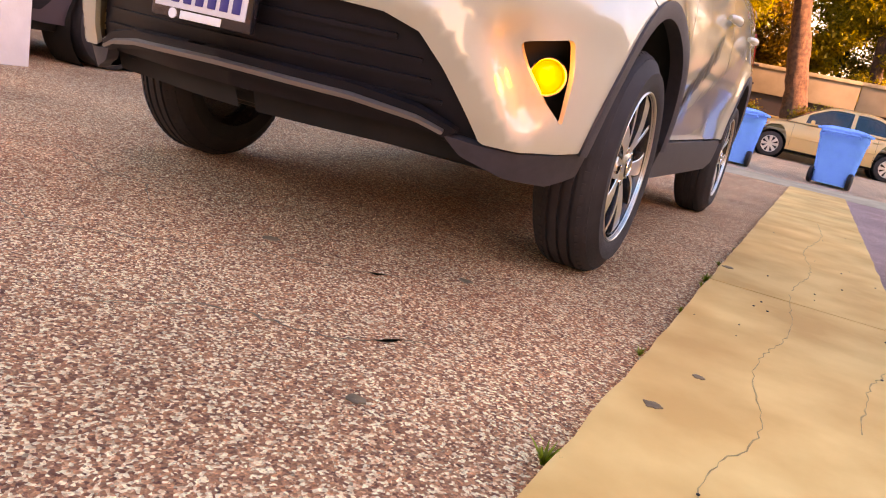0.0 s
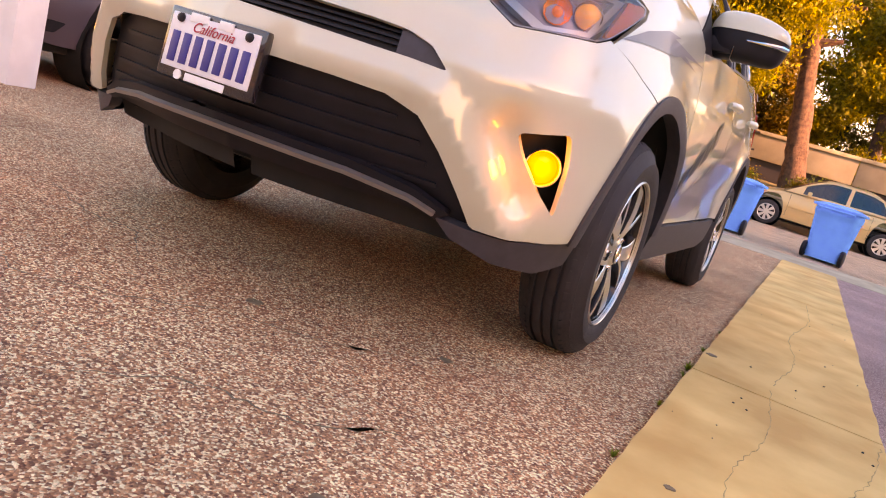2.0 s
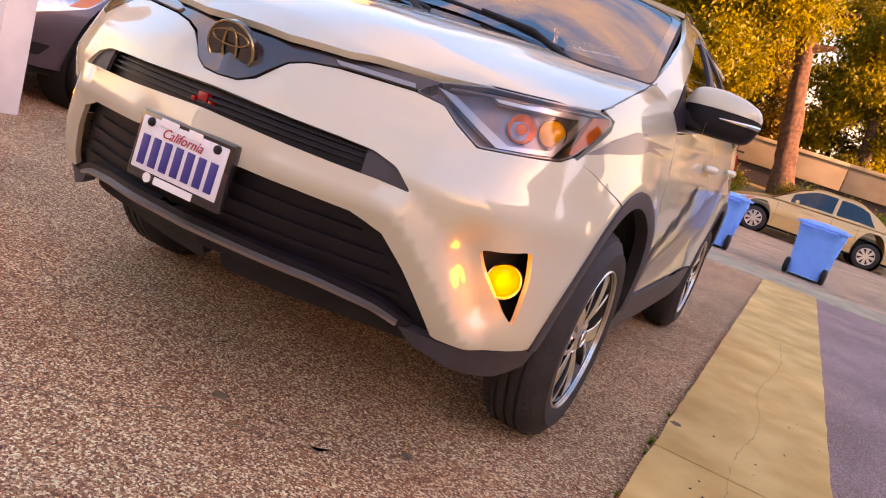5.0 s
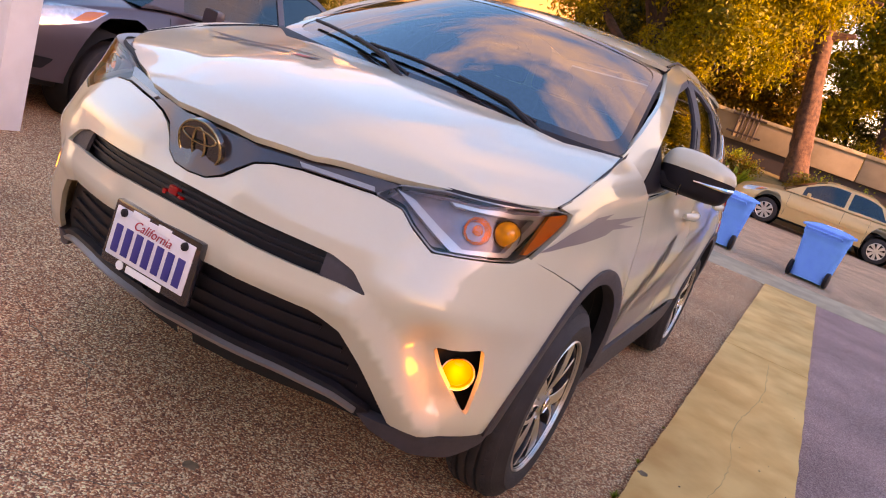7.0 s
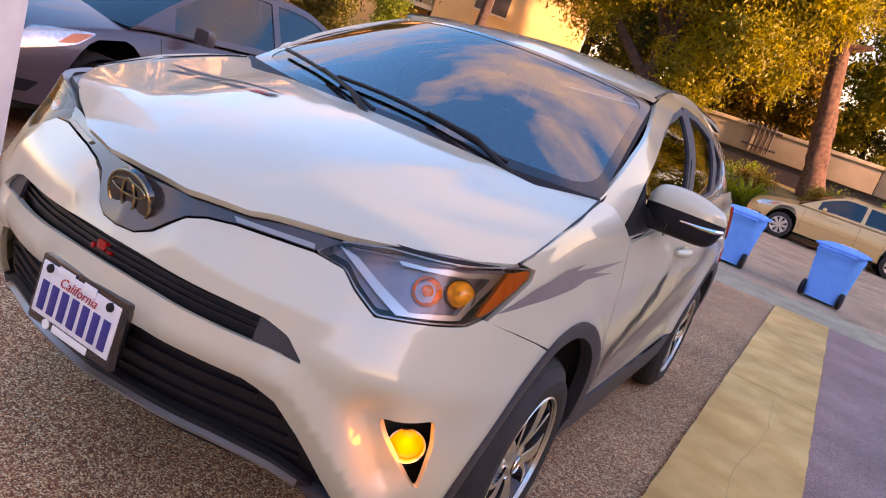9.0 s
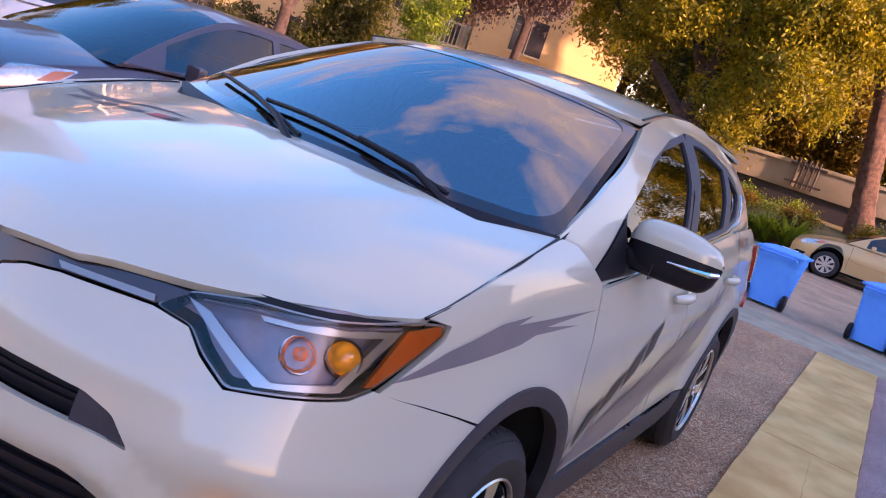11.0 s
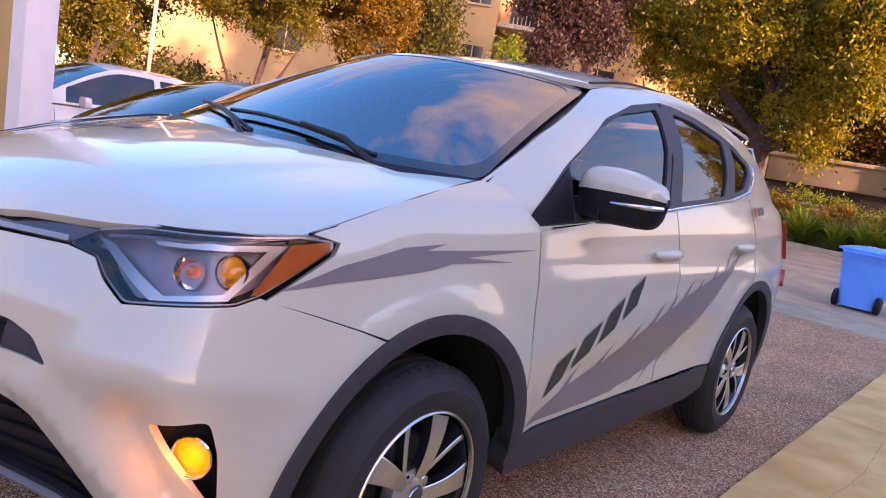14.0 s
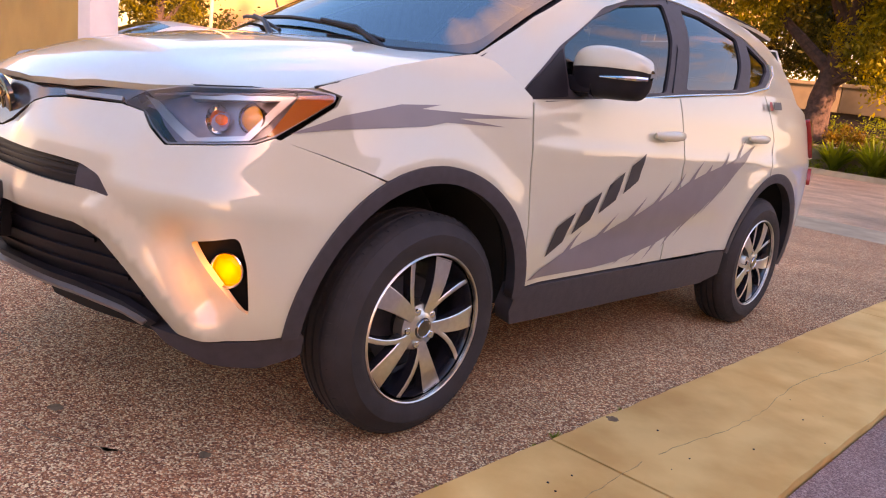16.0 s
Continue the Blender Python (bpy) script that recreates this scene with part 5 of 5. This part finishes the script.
# ---- wheeled bins ----
def bin_cart(label, at):
    b = thing("wheeled_bin", label, "bin", "blue bins at the gutter", at=at)
    def tub(u, v):
        a = 2 * math.pi * u
        k = lambda c: math.copysign(abs(c) ** .35, c)
        w, d = .235 + .065 * v, .24 + .09 * v
        bul = 1 + (.03 if .86 < v < .93 else 0) - (.012 if .55 < v < .58 else 0)
        return (w * k(math.cos(a)) * bul, d * k(math.sin(a)) * bul, .03 + .74 * v)
    g = grid(tub, 48, 22)
    bmesh.ops.remove_doubles(g, verts=g.verts, dist=1e-4)
    part("tub", g, BINBLUE, b, "tapered blue plastic tub")
    part("tub_floor", box(-.2, .2, -.2, .2, .025, .05, .01), BINBLUE, b)
    lid = part("lid", grid(lambda u, v: ((2 * u - 1) * .318, -.36 + .72 * v, .785 + .045 * (1 - (2 * u - 1) ** 4) * (1 - (2 * v - 1) ** 4)), 14, 14), BINBLUE, b, "blue hinged lid")
    part("lid_rim", box(-.322, .322, -.365, .36, .755, .79, .012), BINBLUE, lid)
    part("lid_label", box(-.12, .10, -.20, -.10, .829, .834), WHITEINK, lid, "pale label")
    part("handle", tube([(-.24, .33, .72), (-.24, .42, .74), (.24, .42, .74), (.24, .33, .72)], .014, 8), BINBLUE, b)
    for z in (.62, .66):
        part("rib", box(-.29, .29, -.335, -.31, z, z + .012, .004), BINBLUE, b)
    # no hollow is cut: a black block paints the recess's shade
    part("notch", box(-.085, .085, -.262, -.235, .02, .13, .01), BLACK, b, "black block drawn as a shaded foot recess")
    for sx in (-1, 1):
        part("wheel", lathe([(-.03, .001), (-.03, .10), (-.02, .115), (.02, .115), (.03, .10), (.03, .001)], 28), BLACK, b, "black rubber wheel", at=Matrix.Translation((sx * .255, .20, .115)))
    part("axle", tube([(-.25, .20, .115), (.25, .20, .115)], .012, 8), DARKMETAL, b)
    return b


bz = ground_z(0, 10.6)
bin_cart("blue wheeled recycling bin with lid closed", pose(1.69, 10.75, bz - .005, 0, 0, 180 - 10))
bin_cart("blue wheeled recycling bin with closed lid half hidden", pose(.30, 10.8, bz - .005, 0, 0, 180 - 4))

# ---- across the street ----
FZ = ground_z(0, 21)
tagged(part("kerb", box(-45, 45, 21.2, 21.36, -.1, FZ + .13, .02), KERB), "concrete kerb along the far side of the street", "kerb", kind="structure")
tagged(part("bed", grid(lambda u, v: (-45 + 90 * u, 21.36 + .95 * v, FZ + .11 + .06 * math.sin(40 * u)), 60, 4), SOIL), "planting bed of brown soil behind the kerb", "planting bed", kind="structure")
tagged(part("planter_wall", box(-45, 45, 22.3, 22.5, 0, .78, .02), WALLC), "low concrete planter wall", "wall", kind="structure")
tagged(part("planter_cap", box(-45, 45, 22.26, 22.54, .78, .84, .015), KERB), "flat concrete cap on the planter wall", "cap", kind="structure")
tagged(part("bank", grid(lambda u, v: (-45 + 90 * u, 22.5 + 22 * v, .74 + .55 * min(1, v * 4.8) ** .6 + .05 * math.sin(55 * u + 7 * v)), 80, 30), SOIL), "rising bank of soil and ground cover", "bank", kind="structure")
wallr = thing("wall_far", "long beige concrete wall panels with dark gap below", "wall", kind="structure")
for i in range(14):
    x0 = -38 + 4 * i
    part("wall_panel", box(x0 + .015, x0 + 3.985, 27.0, 27.2, 1.90, 2.72, .01), WALLC, wallr)
    part("wall_cap", box(x0 - .01, x0 + 3.99, 26.93, 27.25, 2.72, 2.84, .012), KERB, wallr)
    # near-black box draws the shade of the gap under the panels
    part("wall_gap_shade", box(x0, x0 + 4.0, 27.15, 27.3, .8, 1.90), DARKMETAL, wallr)
grille_ = thing("iron_grille", "dark iron bars fixed on the concrete wall", "grille")
for i in range(5):
    part("bar", tube([(-2.10 + .16 * i, 26.85, 2.0), (-2.10 + .16 * i, 26.85, 2.95)], .034, 6), DARKMETAL, grille_)
for z in (2.15, 2.75):
    part("rail", tube([(-2.35, 26.85, z), (-1.2, 26.85, z)], .034, 6), DARKMETAL, grille_)


def leaves(name, blobs, n, size, material, parent=None, seed=0, flat=0.0, droop=0.0, label=""):
    """Small leaf quads scattered through clumped blobs: rows of centre, radii."""
    r = np.random.RandomState(seed)
    clumps = []
    wts = np.array([b[1][0] * b[1][1] * b[1][2] for b in blobs]) ** .7
    pick = r.choice(len(blobs), size=max(20, n // 45), p=wts / wts.sum())
    for k in pick:
        c, rad = blobs[k]
        d = r.normal(size=3)
        d /= np.linalg.norm(d)
        clumps.append((np.array(c) + d * np.array(rad) * r.uniform(.45, 1.0) ** .6, r.uniform(.25, .6) * size * 5))
    m = int(n * 1.8) // len(clumps)
    V, F = [], []
    for c, cr in clumps:
        P = c + r.normal(size=(m, 3)) * cr * np.array((.75, .75, .6 + droop))
        A = r.normal(size=(m, 3))
        A[:, 2] -= droop * 2
        A /= np.linalg.norm(A, axis=1)[:, None]
        B = np.cross(A, r.normal(size=(m, 3)))
        B /= np.linalg.norm(B, axis=1)[:, None]
        s = .68 * size * r.uniform(.55, 1.2, size=(m, 1))
        A, B = A * s, B * s * .42
        k = len(V) * 0 + sum(len(q) for q in V)
        V.append(np.stack([P - A, P + B, P + A, P - B], 1).reshape(-1, 3))
        F.append(np.arange(4 * m).reshape(-1, 4) + k)
    V, F = np.concatenate(V), np.concatenate(F)
    me = bpy.data.meshes.new(name)
    me.from_pydata([tuple(p) for p in V.tolist()], [], [tuple(f) for f in F.tolist()])
    ob = part(name, me, material, parent, label)
    ob["kind"] = "stuff" if parent is None else "part"
    if parent is not None:
        del ob["kind"]
    return ob


def tree(label, trunk, limbs, blobs, n, size, leaf, bark=None, seed=1, droop=0.0, radius=.2):
    t = thing("tree", label, "tree")
    q = curve_through(trunk, 6)
    rr = [radius * (1.25 - .25 * min(1, i / 3)) * (1 - .55 * i / len(q)) for i in range(len(q))]
    rg = random.Random(seed)
    tr = tube([tuple(p) for p in q], rr, 14)
    for v in tr.verts:
        v.co += Vector((rg.uniform(-1, 1), rg.uniform(-1, 1), 0)) * radius * .08
    part("trunk", tr, bark or BARK, t)
    for lb in limbs:
        ql = curve_through(lb, 5)
        part("limb", tube([tuple(p) for p in ql], [radius * .5 * (1 - .75 * i / len(ql)) for i in range(len(ql))], 8), bark or BARK, t)
    leaves("crown", blobs, n, size, leaf, t, seed, droop=droop)
    return t


def blobset(c, r, n, seed, sub=.45):
    g = random.Random(seed)
    out = []
    for i in range(n):
        while True:
            d = Vector((g.uniform(-1, 1), g.uniform(-1, 1), g.uniform(-1, 1)))
            if d.length < 1:
                break
        k = g.uniform(.7, 1.25) * sub
        out.append(((c[0] + d.x * r[0], c[1] + d.y * r[1], c[2] + d.z * r[2]), (r[0] * k, r[1] * k, r[2] * k)))
    return out


# broad olive-like tree by the bank
tree("broad yellow green tree with drooping leaves on the bank", [(-5.4, 23.2, .9), (-5.3, 23.1, 2.2), (-5.0, 23.0, 3.6), (-4.6, 22.9, 5.4), (-4.2, 22.8, 7.4)],
     [[(-5.2, 23.0, 2.9), (-6.6, 22.6, 4.2), (-8.2, 22.2, 5.6)], [(-5.0, 23.0, 3.4), (-3.6, 22.4, 4.4), (-2.2, 22.0, 5.0)], [(-5.1, 23, 2.6), (-3.9, 22.6, 3.2), (-2.6, 22.2, 3.5)], [(-5.0, 23, 4), (-5.8, 22.3, 6), (-6.2, 22, 8)]],
     blobset((-4.9, 22.6, 6.9), (4.2, 2.2, 3.4), 26, 5, .30) + blobset((-2.9, 21.9, 4.4), (1.9, 1.2, 1.5), 10, 6, .42) + blobset((-7.4, 22.2, 5.6), (1.8, 1.3, 1.6), 8, 7, .42), 62000, .12, LEAF_Y, BARKD, 11, .35, .38)
tree("tall brown tree behind with thin drooping foliage", [(-10.3, 21.0, 0), (-10.2, 21, 3), (-10.0, 21, 8)], [[(-10.1, 21, 4), (-11.5, 20.5, 6), (-12.3, 20, 6.6)]],
     blobset((-9.9, 19.6, 7.2), (2.2, 1.5, 2.2), 12, 9, .40) + blobset((-9.6, 19.2, 5.0), (1.3, .9, 1.5), 5, 19, .40), 18000, .11, LEAF_P, BARKD, 12, .5, .2)
tree("leaning pine with tall bare reddish trunk on the bank", [(.42, 25.0, 1.2), (.12, 25.0, 2.6), (-.22, 25.0, 4.2), (-.62, 25, 6.2), (-.9, 25, 8.4), (-1.0, 25, 11)],
     [[(-.7, 25, 6.4), (-.1, 24.8, 6.7), (.6, 24.6, 6.8)], [(-.8, 25, 7.4), (-1.8, 24.8, 7.9)], [(-.5, 25, 5.6), (.3, 24.9, 5.8)]],
     blobset((-.5, 25.0, 9.6), (2.4, 1.6, 1.8), 10, 3, .4) + [((.15, 24.7, 6.6), (.5, .3, .35)), ((-1.2, 24.7, 6.3), (.45, .3, .3))], 10000, .11, LEAF_Y, BARK, 13, 0, .36)
tree("second pine trunk far behind the wall", [(2.6, 30.0, 1.2), (2.3, 30.0, 4), (1.9, 30, 9), (1.6, 30, 12)], [[(2.1, 30, 6), (3.0, 29.8, 6.6)], [(2.2, 30, 5), (1.2, 29.8, 5.8)]],
     blobset((2.2, 30, 6.2), (1.9, 1.0, 2.6), 14, 4, .22) + blobset((2.5, 30, 3.6), (1.4, .8, 1.0), 6, 41, .3), 14000, .13, LEAF_Y, BARKD, 14, 0, .25)
tree("yellow leafed tree behind the concrete wall", [(-2.4, 29.5, .9), (-2.3, 29.5, 4), (-2.2, 29.5, 6)], [[(-2.3, 29.5, 3.4), (-1.2, 29.3, 4.6)]],
     blobset((-2.1, 29.0, 4.6), (1.7, 1.0, 1.9), 12, 8, .36), 16000, .13, LEAF_O, BARKD, 15, 0, .16)
tree("dark green tree behind the concrete wall", [(-6.5, 30.5, .9), (-6.4, 30.5, 5)], [[(-6.4, 30.5, 3), (-5.2, 30.2, 4.5)]], blobset((-6.0, 30, 6.5), (4.5, 1.2, 4.2), 22, 18, .30), 22000, .16, LEAF_G, BARKD, 16, 0, .2)
tree("tall mixed tree far behind the wall", [(5.5, 34, 1), (5.4, 34, 5), (5.2, 34, 8)], [[(5.4, 34, 4), (6.8, 33.8, 6)]], blobset((5.5, 33.5, 6.0), (3.2, 1.2, 4.2), 18, 61, .32), 16000, .17, LEAF_Y, BARKD, 24, 0, .25)
tree("dark tree mass behind the wall", [(-11, 33, 1), (-11, 33, 6)], [[(-11, 33, 4), (-9.5, 32.8, 6)]], blobset((-9.5, 32.5, 6.5), (5.0, 1.2, 5.0), 22, 62, .32), 20000, .19, LEAF_Y, BARKD, 25, 0, .3)
tree("dense yellow green tree behind the pines", [(3.4, 32, 1), (3.3, 32, 5), (3.1, 32, 9)], [[(3.3, 32, 4), (4.6, 31.8, 6)]], blobset((2.6, 31.6, 8.6), (3.6, 1.0, 3.8), 22, 66, .34) + blobset((.5, 30.6, 6.2), (1.3, .6, 2.4), 12, 68, .36), 28000, .17, LEAF_Y, BARKD, 27, 0, .25)
tree("tall green tree behind the leaning pine", [(-3.6, 31.5, 1), (-3.5, 31.5, 5), (-3.4, 31.5, 9)], [[(-3.5, 31.5, 4), (-2.4, 31.3, 6)]], blobset((-3.4, 31.2, 7.6), (2.6, 1.0, 3.6), 18, 67, .36), 16000, .17, LEAF_G, BARKD, 28, 0, .25)
tree("low dark trees behind the wall", [(1.2, 33, 1), (1.2, 33, 3.5)], [[(1.2, 33, 2), (2.2, 32.8, 3)]], blobset((1.0, 32.5, 3.2), (5.0, .8, 1.3), 16, 63, .42), 14000, .16, LEAF_G, BARKD, 26, 0, .2)
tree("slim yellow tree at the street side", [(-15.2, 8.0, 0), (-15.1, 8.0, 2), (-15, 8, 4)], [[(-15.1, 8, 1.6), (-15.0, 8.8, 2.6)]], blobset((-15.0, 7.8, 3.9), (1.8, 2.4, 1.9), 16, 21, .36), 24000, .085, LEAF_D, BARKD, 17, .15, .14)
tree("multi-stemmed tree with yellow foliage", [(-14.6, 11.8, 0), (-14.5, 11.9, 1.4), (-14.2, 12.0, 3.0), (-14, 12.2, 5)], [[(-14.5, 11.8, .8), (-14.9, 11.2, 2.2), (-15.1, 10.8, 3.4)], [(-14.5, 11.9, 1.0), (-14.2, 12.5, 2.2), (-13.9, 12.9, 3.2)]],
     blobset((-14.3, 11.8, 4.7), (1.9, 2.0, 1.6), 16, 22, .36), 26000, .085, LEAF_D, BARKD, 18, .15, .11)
tree("orange brown tree with dark trunk", [(-14.2, 15.0, 0), (-14.1, 15.0, 1.6), (-13.9, 14.9, 3.4), (-13.7, 14.9, 5.5)], [[(-14.0, 15, 2.0), (-14.2, 14.2, 3.2)], [(-14, 15, 2.2), (-13.7, 15.7, 3.4)]],
     blobset((-14.0, 14.8, 4.9), (1.6, 1.9, 1.7), 16, 23, .36), 26000, .085, LEAF_O, BARKD, 19, .1, .20)
tree("dense dark green conifer", [(-14.0, 17.6, 0), (-14.0, 17.6, 6)], [[(-14, 17.6, 2), (-13.6, 17.8, 2.6)]], [((-14.0, 17.5, 1.2 + .9 * i), (1.5 - .13 * i, 1.5 - .13 * i, .8)) for i in range(8)], 20000, .11, LEAF_G, BARKD, 20, .2, .16)
tree("small bright green tree", [(-10.4, 16.4, 0), (-10.4, 16.4, 3)], [[(-10.4, 16.4, 1.6), (-10.1, 16.6, 2.4)]], blobset((-10.4, 16.3, 2.9), (.75, .75, 1.3), 9, 25, .42), 5000, .075, LEAF_B, BARKD, 21, 0, .07)
for i, (x, y, z, rx, rz, lf) in enumerate(((-18, 14, 1.0, 5, 1.0, LEAF_G), (-17.5, 9, 2.4, 2.5, 2.6, LEAF_G), (-19, 5, 3, 3, 3.4, LEAF_Y))):
    ob = leaves("shrubbery", blobset((x, y, z), (1.6, rx, rz), 16, 50 + i, .34), 8000, .12, lf, None, 60 + i)
    tagged(ob, "dense mixed shrubbery along the far path", "shrubs", kind="stuff")
ob = leaves("hedge", [((x * 1.3, 24.0 + .2 * math.sin(x), 1.25), (.8, .55, .38)) for x in range(-22, 12) if x != 0], 26000, .075, LEAF_B, None, 31)
tagged(ob, "low green hedge on the bank", "hedge", kind="stuff")
ob = leaves("ground_cover", [((x * .9, 21.9, .32), (.6, .35, .10)) for x in range(-26, 4)], 9000, .05, LEAF_B, None, 32)
tagged(ob, "low bright ground cover in the kerb bed", "ground cover", kind="stuff")
ob = leaves("shrubs", [((-9.5 + 1.7 * k, 22.9, 1.15), (.5, .3, .28)) for k in range(7)], 6000, .06, LEAF_O, None, 33)
tagged(ob, "orange tinged shrubs on the planter", "shrubs", kind="stuff")
for i, (x, y) in enumerate(((-2.3, 21.75), (-1.55, 21.8), (-.95, 21.75), (-4.2, 21.85), (-5.4, 21.8), (-3.2, 21.85))):
    tuft(x, y, FZ + .1, 170, 1.05 + .08 * (i % 3), 70 + i, "strap_plant", LEAF_B, "clump of arching strap leaves in the kerb bed")

# ---- apartment block ----
AP = Matrix.Translation((-17.6, 23.4, 0)) @ Euler((0, 0, math.atan2(.56, .83))).to_matrix().to_4x4()
apt = thing("apartment_building", "tan stucco apartment block with balconies", "building", at=AP)
def apart_box(name, x0, x1, y0, y1, z0, z1, m, bev=.02, parent=None, label=""):
    return part(name, box(x0, x1, y0, y1, z0, z1, bev), m, parent or apt, label, smooth=False)
apart_box("wall", -14, .0, .6, 8, 0, 9.5, STUCCO2)
apart_box("wall", 0.02, 1.5, -.3, 8, 0, 9.5, STUCCO2)
apart_box("wall", 1.52, 3.5, 1.6, 8, 0, 9.5, STUCCO2)
apart_box("wall", 3.52, 9.5, -.2, 8, 0, 9.5, STUCCO2)
apart_box("roof", -14.4, 9.9, -.7, 8.4, 9.52, 9.9, ROOFM)
for z in (2.9, 5.9):
    bal = apart_box("balcony", 1.52, 3.5, -.1, 1.58, z, z + .18, CREAM)
    apart_box("rail", 1.55, 3.48, -.08, -.02, z + .95, z + 1.03, CREAM, .005, bal)
    for k in range(12):
        apart_box("picket", 1.62 + .16 * k, 1.66 + .16 * k, -.07, -.03, z + .18, z + .95, CREAM, 0, bal)
    apart_box("window", 1.9, 3.1, 1.55, 1.598, z + .25, z + 2.2, WINDARK, .004)
for x0, z in ((.35, 3.7), (.35, 6.6), (5.0, 3.6), (5.0, 6.5), (-3.5, 3.7), (-7.5, 3.7), (-3.5, 6.6), (-7.5, 6.6), (-3.5, .9), (-7.5, .9)):
    yf = {.35: -.3, 5.0: -.2}.get(x0, .6)
    w = .8 if x0 == .35 else 1.3
    wd = apart_box("window", x0, x0 + w, yf - .03, yf - .002, z, z + 1.3, WINDARK, .004)
    apart_box("sill", x0 - .06, x0 + w + .06, yf - .09, yf - .004, z - .09, z - .01, CREAM, .006, wd)
    apart_box("mullion", x0 + w / 2 - .02, x0 + w / 2 + .02, yf - .045, yf - .031, z, z + 1.3, CREAM, 0, wd)
fence = thing("iron_fence", "dark iron picket fence before the apartments", "fence", at=pose(-19.5, 14.6, 0, 0, 0, 52))
for k in range(44):
    part("picket", box(.13 * k - .01, .13 * k + .01, -.01, .01, .3, 2.0 if k < 20 else 1.75), DARKMETAL, fence, smooth=False)
for z in (.45, 1.6):
    part("rail", box(-.1, 5.75, -.025, -.011, z, z + .05), DARKMETAL, fence, smooth=False)
tagged(part("street_pole", tube([(-10.9, 6.9, 0), (-10.9, 6.9, 4.2)], .035, 8), CREAM), "slim pale sign pole", "pole")

# ---- neighbouring buildings on the camera's side ----
def block(label, x0, x1, y0, y1, h, ridge="y"):
    b = thing("house", label, "house")
    part("wall", box(x0, x1, y0, y1, 0, h), STUCCO2, b, smooth=False)
    e = .6
    if ridge == "y":
        part("roof", prism([(x0 - e, h), (x1 + e, h), (x1 + e, h + .2), ((x0 + x1) / 2, h + 1.9), (x0 - e, h + .2)], y0 - e, y1 + e, "xz"), ROOFM, b, smooth=False)
    else:
        part("roof", prism([(y0 - e, h), (y1 + e, h), (y1 + e, h + .2), ((y0 + y1) / 2, h + 1.9), (y0 - e, h + .2)], x0 - e, x1 + e, "yz"), ROOFM, b, smooth=False)
    for k in range(int((y1 - y0) / 3.2)):
        for z in (1.0, 3.8):
            if z + 1.4 < h:
                w = part("window", box(x0 - .04, x0 - .004, y0 + .9 + 3.2 * k, y0 + 2.3 + 3.2 * k, z, z + 1.3), WINDARK, b, smooth=False)
                part("window_frame", box(x0 - .06, x0 - .042, y0 + .8 + 3.2 * k, y0 + 2.4 + 3.2 * k, z - .1, z - .002), CREAM, w, smooth=False)
    return b


# unseen but for reflections; height chosen to block sun from car and post
block("tan stucco house with brown gabled roof beside the lane", 13, 22, -9, 6.5, 6.9, "y")
# out of view, lengthened to hold the bins and far sedan in shade
block("tan stucco house with low brown roof further along", 15, 24, 7.5, 23, 4.4, "x")
block("long tan garage row behind the driveway", -14, 9, -20, -13, 3.2, "x")
